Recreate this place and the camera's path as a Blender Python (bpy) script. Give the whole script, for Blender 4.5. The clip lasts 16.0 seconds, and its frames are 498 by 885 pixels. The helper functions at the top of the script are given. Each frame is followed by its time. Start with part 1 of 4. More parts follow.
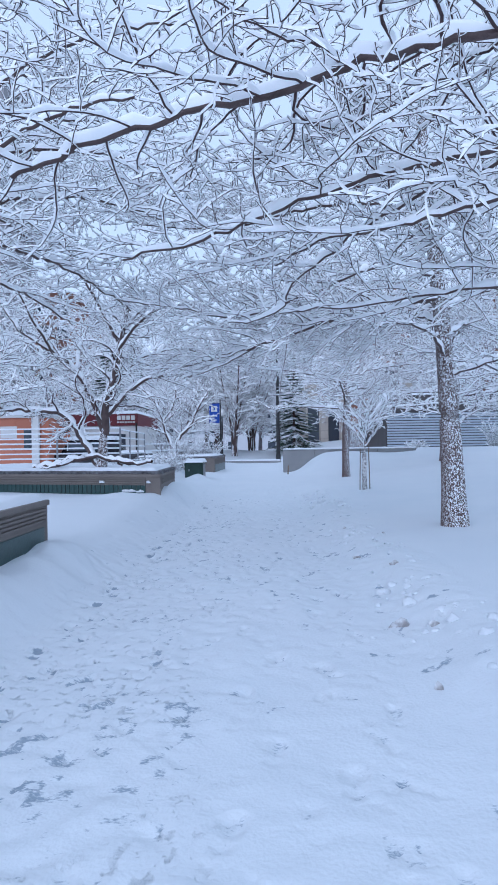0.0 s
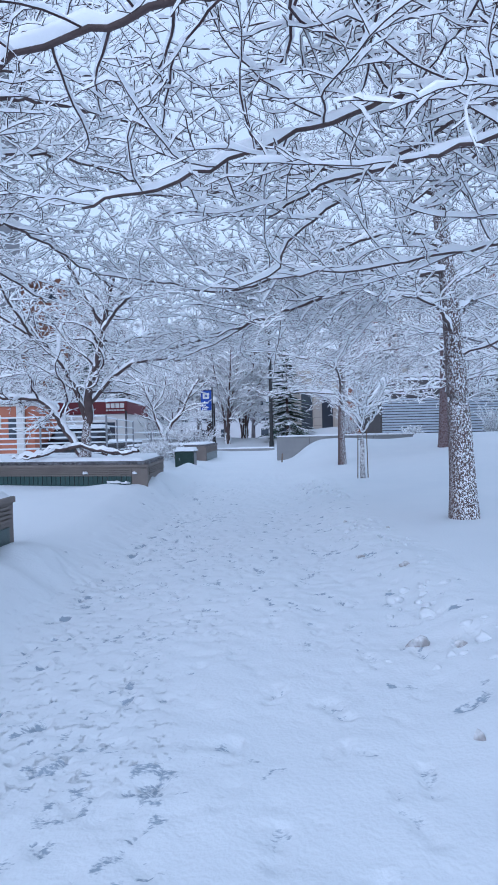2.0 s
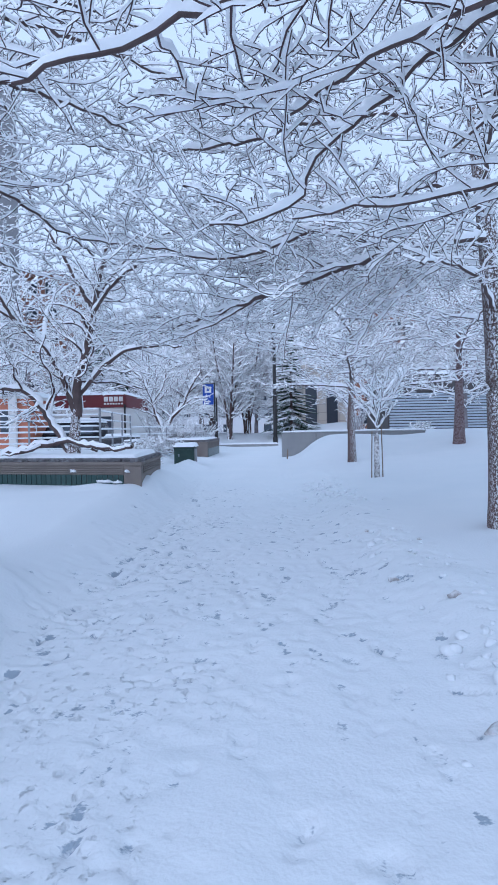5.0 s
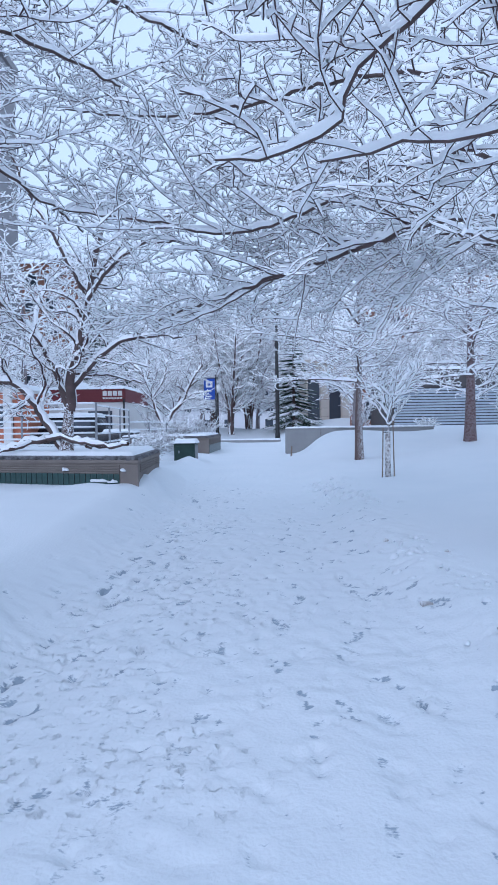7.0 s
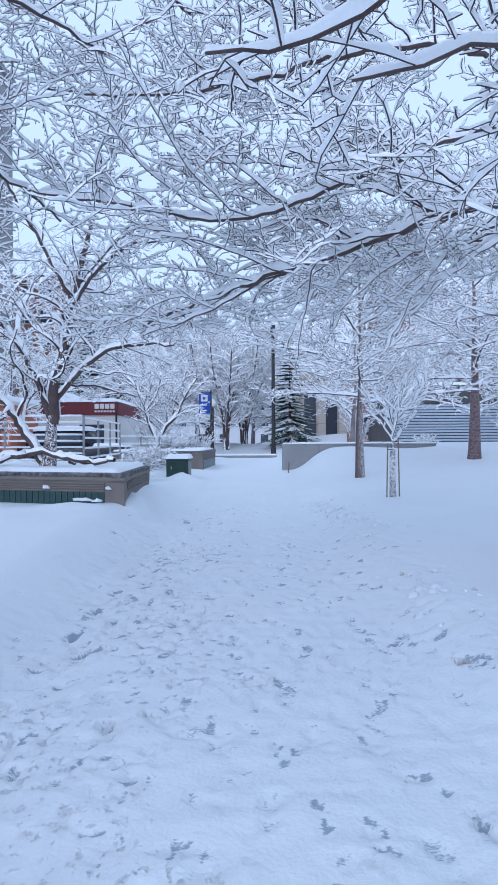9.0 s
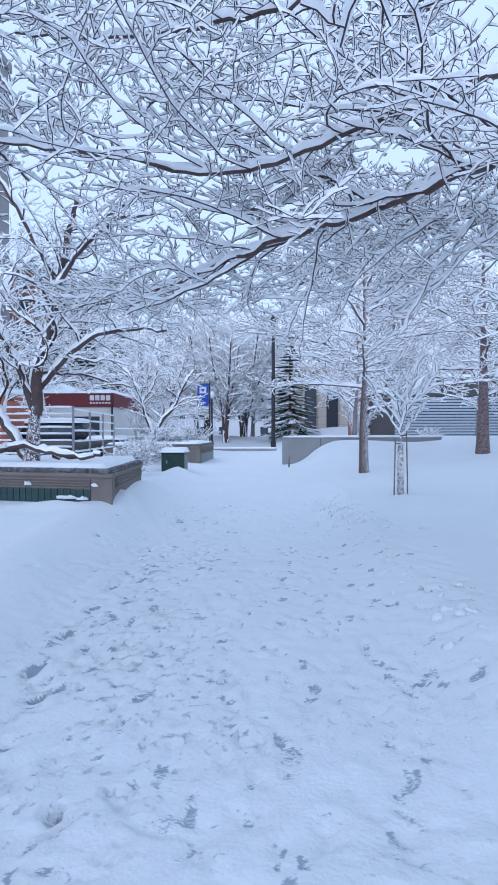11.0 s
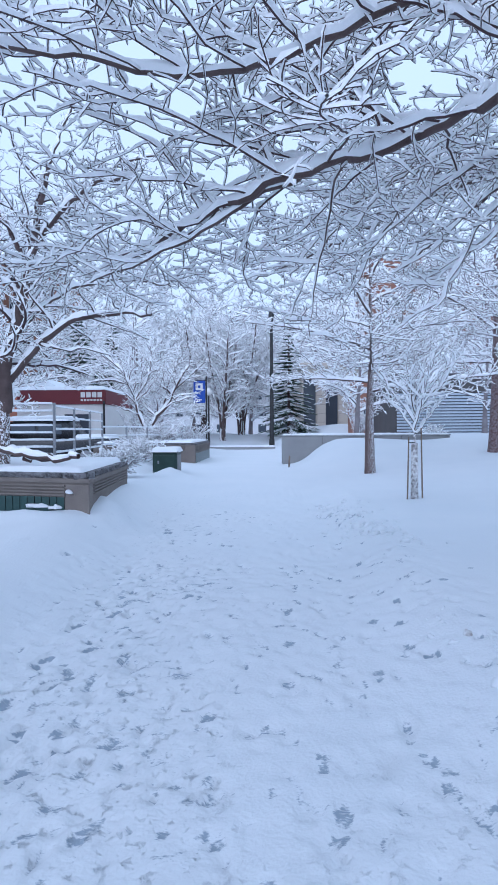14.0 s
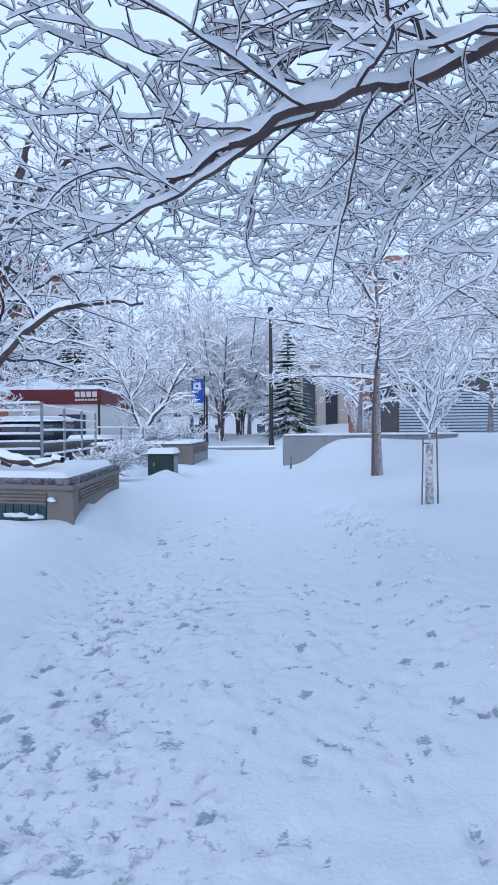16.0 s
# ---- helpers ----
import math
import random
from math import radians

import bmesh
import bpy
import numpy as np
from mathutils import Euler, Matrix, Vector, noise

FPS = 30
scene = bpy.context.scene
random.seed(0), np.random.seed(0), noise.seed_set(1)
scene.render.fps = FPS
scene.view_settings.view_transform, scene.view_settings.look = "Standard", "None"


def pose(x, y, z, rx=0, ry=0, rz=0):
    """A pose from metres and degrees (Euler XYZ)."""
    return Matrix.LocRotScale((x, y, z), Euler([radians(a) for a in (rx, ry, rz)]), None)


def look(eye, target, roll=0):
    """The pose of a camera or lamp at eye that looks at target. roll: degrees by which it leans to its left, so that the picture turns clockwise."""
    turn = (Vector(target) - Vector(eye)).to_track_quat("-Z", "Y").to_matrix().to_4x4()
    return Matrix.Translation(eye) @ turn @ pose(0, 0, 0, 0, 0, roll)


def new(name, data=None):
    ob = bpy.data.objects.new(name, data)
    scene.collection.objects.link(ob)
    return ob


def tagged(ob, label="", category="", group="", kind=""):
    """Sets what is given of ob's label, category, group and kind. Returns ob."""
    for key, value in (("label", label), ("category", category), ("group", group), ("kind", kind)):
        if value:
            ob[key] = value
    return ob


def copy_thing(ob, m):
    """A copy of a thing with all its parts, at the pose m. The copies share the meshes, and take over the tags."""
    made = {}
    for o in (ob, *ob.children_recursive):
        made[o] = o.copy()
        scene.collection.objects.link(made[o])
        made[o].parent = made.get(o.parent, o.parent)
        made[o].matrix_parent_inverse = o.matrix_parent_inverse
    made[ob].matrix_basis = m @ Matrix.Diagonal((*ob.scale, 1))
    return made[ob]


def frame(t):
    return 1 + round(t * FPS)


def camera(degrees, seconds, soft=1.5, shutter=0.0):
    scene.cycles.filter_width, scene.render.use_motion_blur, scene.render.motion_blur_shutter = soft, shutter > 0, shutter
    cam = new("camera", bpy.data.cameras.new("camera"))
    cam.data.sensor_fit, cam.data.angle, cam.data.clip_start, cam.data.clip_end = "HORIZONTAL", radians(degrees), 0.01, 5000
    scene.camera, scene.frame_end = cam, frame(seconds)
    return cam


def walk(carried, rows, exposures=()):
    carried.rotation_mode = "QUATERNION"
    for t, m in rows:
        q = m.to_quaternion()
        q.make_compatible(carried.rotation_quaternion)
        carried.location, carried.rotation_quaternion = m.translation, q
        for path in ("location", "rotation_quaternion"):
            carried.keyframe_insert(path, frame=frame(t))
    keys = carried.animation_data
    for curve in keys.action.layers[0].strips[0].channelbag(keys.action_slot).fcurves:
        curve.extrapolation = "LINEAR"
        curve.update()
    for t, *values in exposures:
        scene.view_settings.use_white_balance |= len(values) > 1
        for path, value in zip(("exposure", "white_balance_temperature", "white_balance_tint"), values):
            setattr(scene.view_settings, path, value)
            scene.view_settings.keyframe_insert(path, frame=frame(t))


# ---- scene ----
cam = camera(43.0, 16.0, soft=1.7)
EXPOSURE, KELVIN = 0.41, 4600
PATH = [
    (0, (0.182, 0.601, 1.396), (0.139, 2.6, 1.41), -0.8),
    (0.5, (0.157, 0.78, 1.388), (0.14, 2.78, 1.398), -0.9),
    (1, (0.119, 0.964, 1.395), (0.114, 2.964, 1.393), -1.3),
    (1.5, (0.136, 1.181, 1.387), (0.116, 3.181, 1.371), -1.4),
    (2, (0.188, 1.382, 1.399), (0.166, 3.382, 1.373), -1.3),
    (2.5, (0.176, 1.584, 1.392), (0.172, 3.583, 1.364), -1.1),
    (3, (0.153, 1.791, 1.395), (0.156, 3.791, 1.362), -1.0),
    (3.5, (0.171, 2.02, 1.393), (0.152, 4.019, 1.354), -1.0),
    (4, (0.198, 2.22, 1.395), (0.161, 4.22, 1.35), -1.1),
    (4.5, (0.17, 2.431, 1.389), (0.138, 4.43, 1.35), -1.1),
    (7, (0.057, 3.403, 1.414), (0.024, 5.402, 1.358), -0.8),
    (7.5, (0.069, 3.619, 1.42), (0.035, 5.619, 1.387), -0.5),
    (8, (0.079, 3.812, 1.426), (0.047, 5.812, 1.404), -0.4),
    (8.5, (0.037, 4.028, 1.427), (0.019, 6.027, 1.411), -0.4),
    (9, (0.024, 4.22, 1.424), (0.007, 6.22, 1.415), -0.3),
    (11.5, (0.043, 5.202, 1.437), (0.027, 7.201, 1.402), -0.1),
    (12, (0.025, 5.397, 1.431), (0.008, 7.396, 1.398), -0.4),
    (12.5, (-0.014, 5.59, 1.441), (-0.033, 7.59, 1.407), -0.7),
    (13, (0.019, 5.806, 1.438), (-0.012, 7.805, 1.405), -0.6),
    (13.5, (0.064, 5.988, 1.451), (0.03, 7.988, 1.415), -0.4),
    (14, (0.044, 6.184, 1.446), (0.034, 8.184, 1.406), -0.3),
    (14.5, (0.014, 6.361, 1.444), (0.02, 8.36, 1.401), -0.3),
    (15, (0.023, 6.57, 1.445), (0.013, 8.57, 1.415), -0.2),
    (15.5, (0.028, 6.776, 1.446), (0.014, 8.775, 1.422), -0.3),
    (16, (-0.005, 6.996, 1.449), (-0.01, 8.995, 1.409), -0.5),
]
walk(cam, [(t, look(eye, target, roll)) for t, eye, target, roll in PATH], exposures=[(0, EXPOSURE, KELVIN, 0), (7, EXPOSURE + 0.1, KELVIN, 0), (16, EXPOSURE + 0.2, KELVIN, 0)])

# ---- light: a pale winter morning, a veiled sun low behind the walker ----
SUN_EL, SUN_AZ = 32.0, 205.0
world = bpy.data.worlds.new("winter_sky")
scene.world = world
world.use_nodes = True
wn = world.node_tree.nodes
sky = wn.new("ShaderNodeTexSky")
sky.sky_type = "NISHITA"
sky.sun_disc = False
sky.sun_elevation, sky.sun_rotation = radians(SUN_EL), radians(SUN_AZ)
sky.air_density, sky.dust_density, sky.ozone_density = 0.35, 6.0, 1.0
wn["Background"].inputs["Strength"].default_value = 0.02
# an even veil of thin high cloud over the whole sky
veil = wn.new("ShaderNodeBackground")
veil.inputs["Color"].default_value, veil.inputs["Strength"].default_value = (1.03, 0.965, 0.99, 1), 0.57
both = wn.new("ShaderNodeAddShader")
world.node_tree.links.new(wn["Background"].outputs[0], both.inputs[0])
world.node_tree.links.new(veil.outputs[0], both.inputs[1])
world.node_tree.links.new(both.outputs[0], wn["World Output"].inputs["Surface"])
world.node_tree.links.new(sky.outputs[0], wn["Background"].inputs["Color"])
sun = new("sun", bpy.data.lights.new("sun", "SUN"))
sun.data.energy, sun.data.angle, sun.data.color = 0.5, radians(50), (1.0, 0.72, 0.72)
sun.matrix_world = look((0, 0, 0), (-math.sin(radians(SUN_AZ)) * math.cos(radians(SUN_EL)), -math.cos(radians(SUN_AZ)) * math.cos(radians(SUN_EL)), -math.sin(radians(SUN_EL))))


# ---- materials ----
def material(name, base, rough=0.7, second=None, scale=4.0, amount=0.5, bump=0.2, fine=40.0, metal=0.0, contrast=0.25):
    """Base colour broken up by a second colour at one scale, with finer bump and roughness grain."""
    m = bpy.data.materials.new(name)
    m.use_nodes = True
    n, l = m.node_tree.nodes, m.node_tree.links
    b = n["Principled BSDF"]
    b.inputs["Metallic"].default_value = metal
    co = n.new("ShaderNodeTexCoord")
    big, small = n.new("ShaderNodeTexNoise"), n.new("ShaderNodeTexNoise")
    big.inputs["Scale"].default_value, big.inputs["Detail"].default_value = scale, 5
    small.inputs["Scale"].default_value, small.inputs["Detail"].default_value = fine, 4
    for t in (big, small):
        l.new(co.outputs["Object"], t.inputs["Vector"])
    ramp = n.new("ShaderNodeMapRange")
    ramp.inputs[1].default_value, ramp.inputs[2].default_value = 0.5 - contrast, 0.5 + contrast
    ramp.inputs[3].default_value, ramp.inputs[4].default_value = 0.0, amount
    l.new(big.outputs[0], ramp.inputs[0])
    mix = n.new("ShaderNodeMix")
    mix.data_type = "RGBA"
    mix.inputs[6].default_value = (*base, 1)
    mix.inputs[7].default_value = (*(second or [c * 0.6 for c in base]), 1)
    l.new(ramp.outputs[0], mix.inputs[0])
    l.new(mix.outputs[2], b.inputs["Base Color"])
    rr = n.new("ShaderNodeMapRange")
    rr.inputs[3].default_value, rr.inputs[4].default_value = max(0.05, rough - 0.12), min(1, rough + 0.12)
    l.new(small.outputs[0], rr.inputs[0])
    l.new(rr.outputs[0], b.inputs["Roughness"])
    if bump:
        bp = n.new("ShaderNodeBump")
        bp.inputs["Strength"].default_value, bp.inputs["Distance"].default_value = bump, 0.02
        l.new(small.outputs[0], bp.inputs["Height"])
        l.new(bp.outputs[0], b.inputs["Normal"])
    return m


SNOW = (0.84, 0.855, 0.88)
M_SNOW = material("snow", (0.76, 0.775, 0.8), 0.85, (0.7, 0.73, 0.77), 1.5, 0.5, 0.25, 60)
M_TWIG_SNOW = material("branch_snow", (0.93, 0.935, 0.945), 0.85, (0.88, 0.89, 0.92), 6, 0.5, 0.1, 80)
M_TWIG = material("twig_bark", (0.045, 0.028, 0.032), 0.8, (0.11, 0.065, 0.068), 12, 0.8, 0.3, 60)
M_LIMB = material("limb_bark", (0.065, 0.046, 0.044), 0.85, (0.14, 0.1, 0.095), 6, 0.8, 0.5, 35)
M_RED = material("reddish_bark", (0.1, 0.055, 0.052), 0.85, (0.28, 0.24, 0.25), 18, 0.7, 0.6, 30, contrast=0.14)
M_FROST = material("frosted_twig", (0.1, 0.08, 0.09), 0.8, (0.26, 0.23, 0.25), 5, 0.9, 0.2, 40)
M_CONC = material("concrete", (0.2, 0.175, 0.155), 0.85, (0.14, 0.12, 0.11), 3, 0.8, 0.4, 50)
M_CONC2 = material("grey_concrete", (0.3, 0.3, 0.3), 0.85, (0.2, 0.2, 0.21), 1.5, 0.8, 0.3, 30)
M_TILE = material("green_tile", (0.012, 0.04, 0.04), 0.35, (0.03, 0.065, 0.06), 9, 0.8, 0.08, 40)
M_SCRUB = material("dead_vine", (0.055, 0.05, 0.05), 0.9, (0.3, 0.3, 0.32), 14, 0.9, 0.8, 40)
M_BOX = material("dark_green_paint", (0.008, 0.028, 0.022), 0.5, (0.03, 0.06, 0.05), 6, 0.6, 0.1, 50)
M_METAL = material("galvanised_rail", (0.3, 0.31, 0.33), 0.45, (0.2, 0.2, 0.22), 8, 0.6, 0.1, 60, 0.6)
M_BLACK = material("black_paint", (0.012, 0.012, 0.014), 0.5, (0.03, 0.03, 0.03), 5, 0.6, 0.1, 50)
M_ORANGE = material("orange_siding", (0.5, 0.19, 0.11), 0.7, (0.42, 0.16, 0.1), 1.2, 0.7, 0.1, 30)
M_MAROON = material("maroon_fascia", (0.14, 0.016, 0.024), 0.55, (0.1, 0.014, 0.02), 2, 0.6, 0.05, 30)
M_WHITE = material("white_siding", (0.72, 0.7, 0.68), 0.6, (0.6, 0.58, 0.56), 1.0, 0.5, 0.08, 30)
M_BLUE = material("blue_sign", (0.012, 0.05, 0.32), 0.4, (0.015, 0.06, 0.36), 3, 0.5, 0.02, 40)
M_SLAT = material("blue_grey_steel", (0.46, 0.5, 0.56), 0.5, (0.36, 0.4, 0.46), 1.5, 0.6, 0.08, 30, 0.0)
M_DARK = material("dark_cladding", (0.06, 0.055, 0.055), 0.7, (0.1, 0.09, 0.09), 1.0, 0.7, 0.1, 20)
M_HAZE = material("haze_backdrop", (0.62, 0.62, 0.64), 0.85, (0.52, 0.52, 0.55), 0.15, 0.7, 0.1, 6)
M_PALEBARK = material("frosted_bark", (0.13, 0.105, 0.11), 0.85, (0.32, 0.3, 0.31), 3, 0.9, 0.5, 18)
M_BEIGE = material("beige_stone", (0.56, 0.5, 0.43), 0.8, (0.46, 0.41, 0.36), 0.7, 0.7, 0.2, 12)
M_BRICK = material("brick_facade", (0.3, 0.15, 0.1), 0.85, (0.24, 0.12, 0.09), 0.9, 0.8, 0.3, 14)
M_GREYWALL = material("grey_facade", (0.3, 0.29, 0.3), 0.8, (0.22, 0.21, 0.22), 0.4, 0.7, 0.2, 10)
M_GLASS = material("dark_window", (0.05, 0.06, 0.08), 0.12, (0.08, 0.09, 0.11), 0.4, 0.6, 0.0)
M_NEEDLE = material("spruce_needle", (0.02, 0.045, 0.03), 0.8, (0.04, 0.07, 0.05), 3, 0.8, 0.4, 30)
M_CARPAINT = material("dark_car_paint", (0.02, 0.022, 0.028), 0.25, (0.03, 0.03, 0.035), 2, 0.5, 0.0)
M_RUBBER = material("tyre_rubber", (0.015, 0.015, 0.015), 0.9, (0.03, 0.03, 0.03), 8, 0.6, 0.3)
M_WRAP = material("pale_trunk_guard", (0.74, 0.73, 0.73), 0.7, (0.2, 0.18, 0.18), 16, 0.9, 0.3, 40, contrast=0.12)
M_WOOD = material("weathered_stake", (0.16, 0.12, 0.09), 0.85, (0.25, 0.2, 0.16), 8, 0.7, 0.3, 50)
# dark patches stand for shaded hollows in the ploughed clods
M_PIT_SHADED = material("pit_shaded_ice", (0.66, 0.67, 0.69), 0.75, (0.24, 0.22, 0.21), 14, 0.8, 0.6, 40, contrast=0.12)

for m in (M_SNOW, M_TWIG_SNOW):
    m.node_tree.nodes["Principled BSDF"].inputs["Specular IOR Level"].default_value = 0.2

# trunk bark plastered with wind-blown snow
M_BARK = material("snow_plastered_bark", (0.075, 0.05, 0.046), 0.85, (0.15, 0.105, 0.095), 9, 0.8, 0.9, 28)
n, l = M_BARK.node_tree.nodes, M_BARK.node_tree.links
co = n.new("ShaderNodeTexCoord")
mp = n.new("ShaderNodeMapping")
mp.inputs["Scale"].default_value = (33, 33, 24)
l.new(co.outputs["Object"], mp.inputs[0])
cr = n.new("ShaderNodeTexNoise")
cr.inputs["Scale"].default_value, cr.inputs["Detail"].default_value, cr.inputs["Distortion"].default_value = 1.6, 4, 0.8
l.new(mp.outputs[0], cr.inputs["Vector"])
st = n.new("ShaderNodeMapRange")
st.inputs[1].default_value, st.inputs[2].default_value = 0.5, 0.55
l.new(cr.outputs[0], st.inputs[0])
geo = n.new("ShaderNodeNewGeometry")
sep = n.new("ShaderNodeSeparateXYZ")
l.new(geo.outputs["Normal"], sep.inputs[0])
face = n.new("ShaderNodeMath")
face.operation = "MULTIPLY_ADD"
face.inputs[1].default_value, face.inputs[2].default_value = 0.55, 0.72
face.use_clamp = True
wind = n.new("ShaderNodeMath")
wind.operation = "SUBTRACT"
l.new(sep.outputs["X"], wind.inputs[0])
l.new(sep.outputs["Y"], wind.inputs[1])
l.new(wind.outputs[0], face.inputs[0])
mul = n.new("ShaderNodeMath")
mul.operation = "MULTIPLY"
l.new(st.outputs[0], mul.inputs[0])
l.new(face.outputs[0], mul.inputs[1])
mx = n.new("ShaderNodeMix")
mx.data_type = "RGBA"
mx.inputs[7].default_value = (*SNOW, 1)
b = n["Principled BSDF"]
l.new(b.inputs["Base Color"].links[0].from_socket, mx.inputs[6])
l.new(mul.outputs[0], mx.inputs[0])
l.new(mx.outputs[2], b.inputs["Base Color"])

# the same bark with snow blown against one side alone
M_BARK_SIDE = M_BARK.copy()
M_BARK_SIDE.name = "bark_with_snow_on_one_side"
for k in list(M_BARK_SIDE.node_tree.links):
    if k.to_node.type == "MATH" and k.to_node.operation == "SUBTRACT" and k.from_socket.name == "Y":
        M_BARK_SIDE.node_tree.links.remove(k)

# trodden path snow: boot-scraped slushy grey and print shade, mixed into the colour
M_GROUND = material("trodden_snow", (0.685, 0.708, 0.738), 0.85, (0.625, 0.66, 0.7), 0.9, 0.6, 0.3, 45)
n, l = M_GROUND.node_tree.nodes, M_GROUND.node_tree.links
n["Principled BSDF"].inputs["Specular IOR Level"].default_value = 0.2
b = n["Principled BSDF"]
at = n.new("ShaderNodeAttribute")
at.attribute_name = "slush_shade"
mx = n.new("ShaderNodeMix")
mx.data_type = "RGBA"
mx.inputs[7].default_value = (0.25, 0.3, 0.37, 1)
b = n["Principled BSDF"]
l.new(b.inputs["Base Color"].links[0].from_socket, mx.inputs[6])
nz = n.new("ShaderNodeTexNoise")
nz.inputs["Scale"].default_value, nz.inputs["Detail"].default_value = 1.0, 3
streak = n.new("ShaderNodeMapping")
streak.inputs["Scale"].default_value = (45, 85, 30)
l.new([q for q in n if q.type == "TEX_COORD"][0].outputs["Object"], streak.inputs[0])
l.new(streak.outputs[0], nz.inputs["Vector"])
add = n.new("ShaderNodeMath")
add.operation = "MULTIPLY_ADD"
add.inputs[1].default_value = 0.9
l.new(at.outputs["Fac"], add.inputs[0])
l.new(nz.outputs[0], add.inputs[2])
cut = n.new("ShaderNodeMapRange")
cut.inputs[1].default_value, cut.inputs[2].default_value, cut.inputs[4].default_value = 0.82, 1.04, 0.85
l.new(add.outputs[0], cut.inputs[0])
trod = n.new("ShaderNodeAttribute")
trod.attribute_name = "trod"
stretch = n.new("ShaderNodeMapping")
stretch.inputs["Scale"].default_value = (16, 13, 1)
l.new([q for q in n if q.type == "TEX_COORD"][0].outputs["Object"], stretch.inputs[0])
# blue-grey mottling: shade of small trodden dents, put into the colour
speck = n.new("ShaderNodeTexNoise")
speck.inputs["Scale"].default_value, speck.inputs["Detail"].default_value, speck.inputs["Roughness"].default_value = 1.0, 6, 0.65
l.new(stretch.outputs[0], speck.inputs["Vector"])
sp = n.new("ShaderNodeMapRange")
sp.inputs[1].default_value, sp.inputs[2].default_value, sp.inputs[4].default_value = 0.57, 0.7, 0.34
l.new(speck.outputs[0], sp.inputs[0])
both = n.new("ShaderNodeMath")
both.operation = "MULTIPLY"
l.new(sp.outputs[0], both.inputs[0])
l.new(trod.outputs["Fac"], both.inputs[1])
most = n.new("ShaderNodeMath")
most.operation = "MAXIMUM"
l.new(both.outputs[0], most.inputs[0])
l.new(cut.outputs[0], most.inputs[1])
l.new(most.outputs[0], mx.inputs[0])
dent = n.new("ShaderNodeBump")
dent.invert = True
dent.inputs["Strength"].default_value, dent.inputs["Distance"].default_value = 0.8, 0.035
l.new(both.outputs[0], dent.inputs["Height"])
l.new(b.inputs["Normal"].links[0].from_socket, dent.inputs["Normal"])
l.new(dent.outputs[0], b.inputs["Normal"])
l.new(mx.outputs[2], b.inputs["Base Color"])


# ---- building helpers ----
def part(name, bm, mat, parent=None, label="", smooth=False):
    me = bpy.data.meshes.new(name)
    bm.to_mesh(me)
    bm.free()
    return link(name, me, mat, parent, label, smooth)


def link(name, me, mat, parent=None, label="", smooth=False):
    if not me.materials:
        me.materials.append(mat)
    if smooth:
        me.shade_smooth()
    ob = new(name, me)
    ob.parent = parent
    return tagged(ob, label) if label else ob


def thing(name, label, category, group="", at=(0, 0, 0), rz=0, kind=""):
    ob = new(name)
    ob.matrix_world = pose(*at, 0, 0, rz)
    ob.empty_display_size = 0.2
    return tagged(ob, label, category, group, kind)


def box(x0, x1, y0, y1, z0, z1, bevel=0.0, bm=None):
    bm = bm or bmesh.new()
    made = bmesh.ops.create_cube(bm, size=1, matrix=Matrix.Translation(((x0 + x1) / 2, (y0 + y1) / 2, (z0 + z1) / 2)) @ Matrix.Diagonal((x1 - x0, y1 - y0, z1 - z0, 1)))
    if bevel:
        edges = {e for v in made["verts"] for e in v.link_edges}
        bmesh.ops.bevel(bm, geom=list(edges), offset=bevel, segments=2, affect="EDGES", profile=0.6)
    return bm


def rod(a, b_, r0, r1=None, sides=8, bm=None):
    bm = bm or bmesh.new()
    a, b_ = Vector(a), Vector(b_)
    d = b_ - a
    m = Matrix.Translation((a + b_) / 2) @ d.to_track_quat("Z", "Y").to_matrix().to_4x4()
    bmesh.ops.create_cone(bm, cap_ends=True, segments=sides, radius1=r0, radius2=r0 if r1 is None else r1, depth=d.length, matrix=m)
    return bm


def mesh_from(name, verts, quads):
    """Mesh of quads from numpy arrays."""
    me = bpy.data.meshes.new(name)
    v, q = np.asarray(verts, np.float32), np.asarray(quads, np.int32)
    me.vertices.add(len(v))
    me.vertices.foreach_set("co", v.ravel())
    me.loops.add(q.size)
    me.loops.foreach_set("vertex_index", q.ravel())
    me.polygons.add(len(q))
    me.polygons.foreach_set("loop_start", np.arange(0, q.size, q.shape[1], dtype=np.int32))
    me.update(calc_edges=True)
    return me


def hashed(ix, iy, seed):
    h = np.sin(ix * 127.1 + iy * 311.7 + seed * 74.7) * 43758.5453
    return h - np.floor(h)


def wave(x, y, size, seed=0):
    """Smooth value noise, 0 to 1, with cells of that size."""
    x, y = x / size, y / size
    ix, iy = np.floor(x), np.floor(y)
    fx, fy = x - ix, y - iy
    fx, fy = fx * fx * (3 - 2 * fx), fy * fy * (3 - 2 * fy)
    a, b_ = hashed(ix, iy, seed), hashed(ix + 1, iy, seed)
    c, d = hashed(ix, iy + 1, seed), hashed(ix + 1, iy + 1, seed)
    return (a * (1 - fx) + b_ * fx) * (1 - fy) + (c * (1 - fx) + d * fx) * fy


def step(x, a, b_):
    t = np.clip((x - a) / (b_ - a), 0, 1)
    return t * t * (3 - 2 * t)


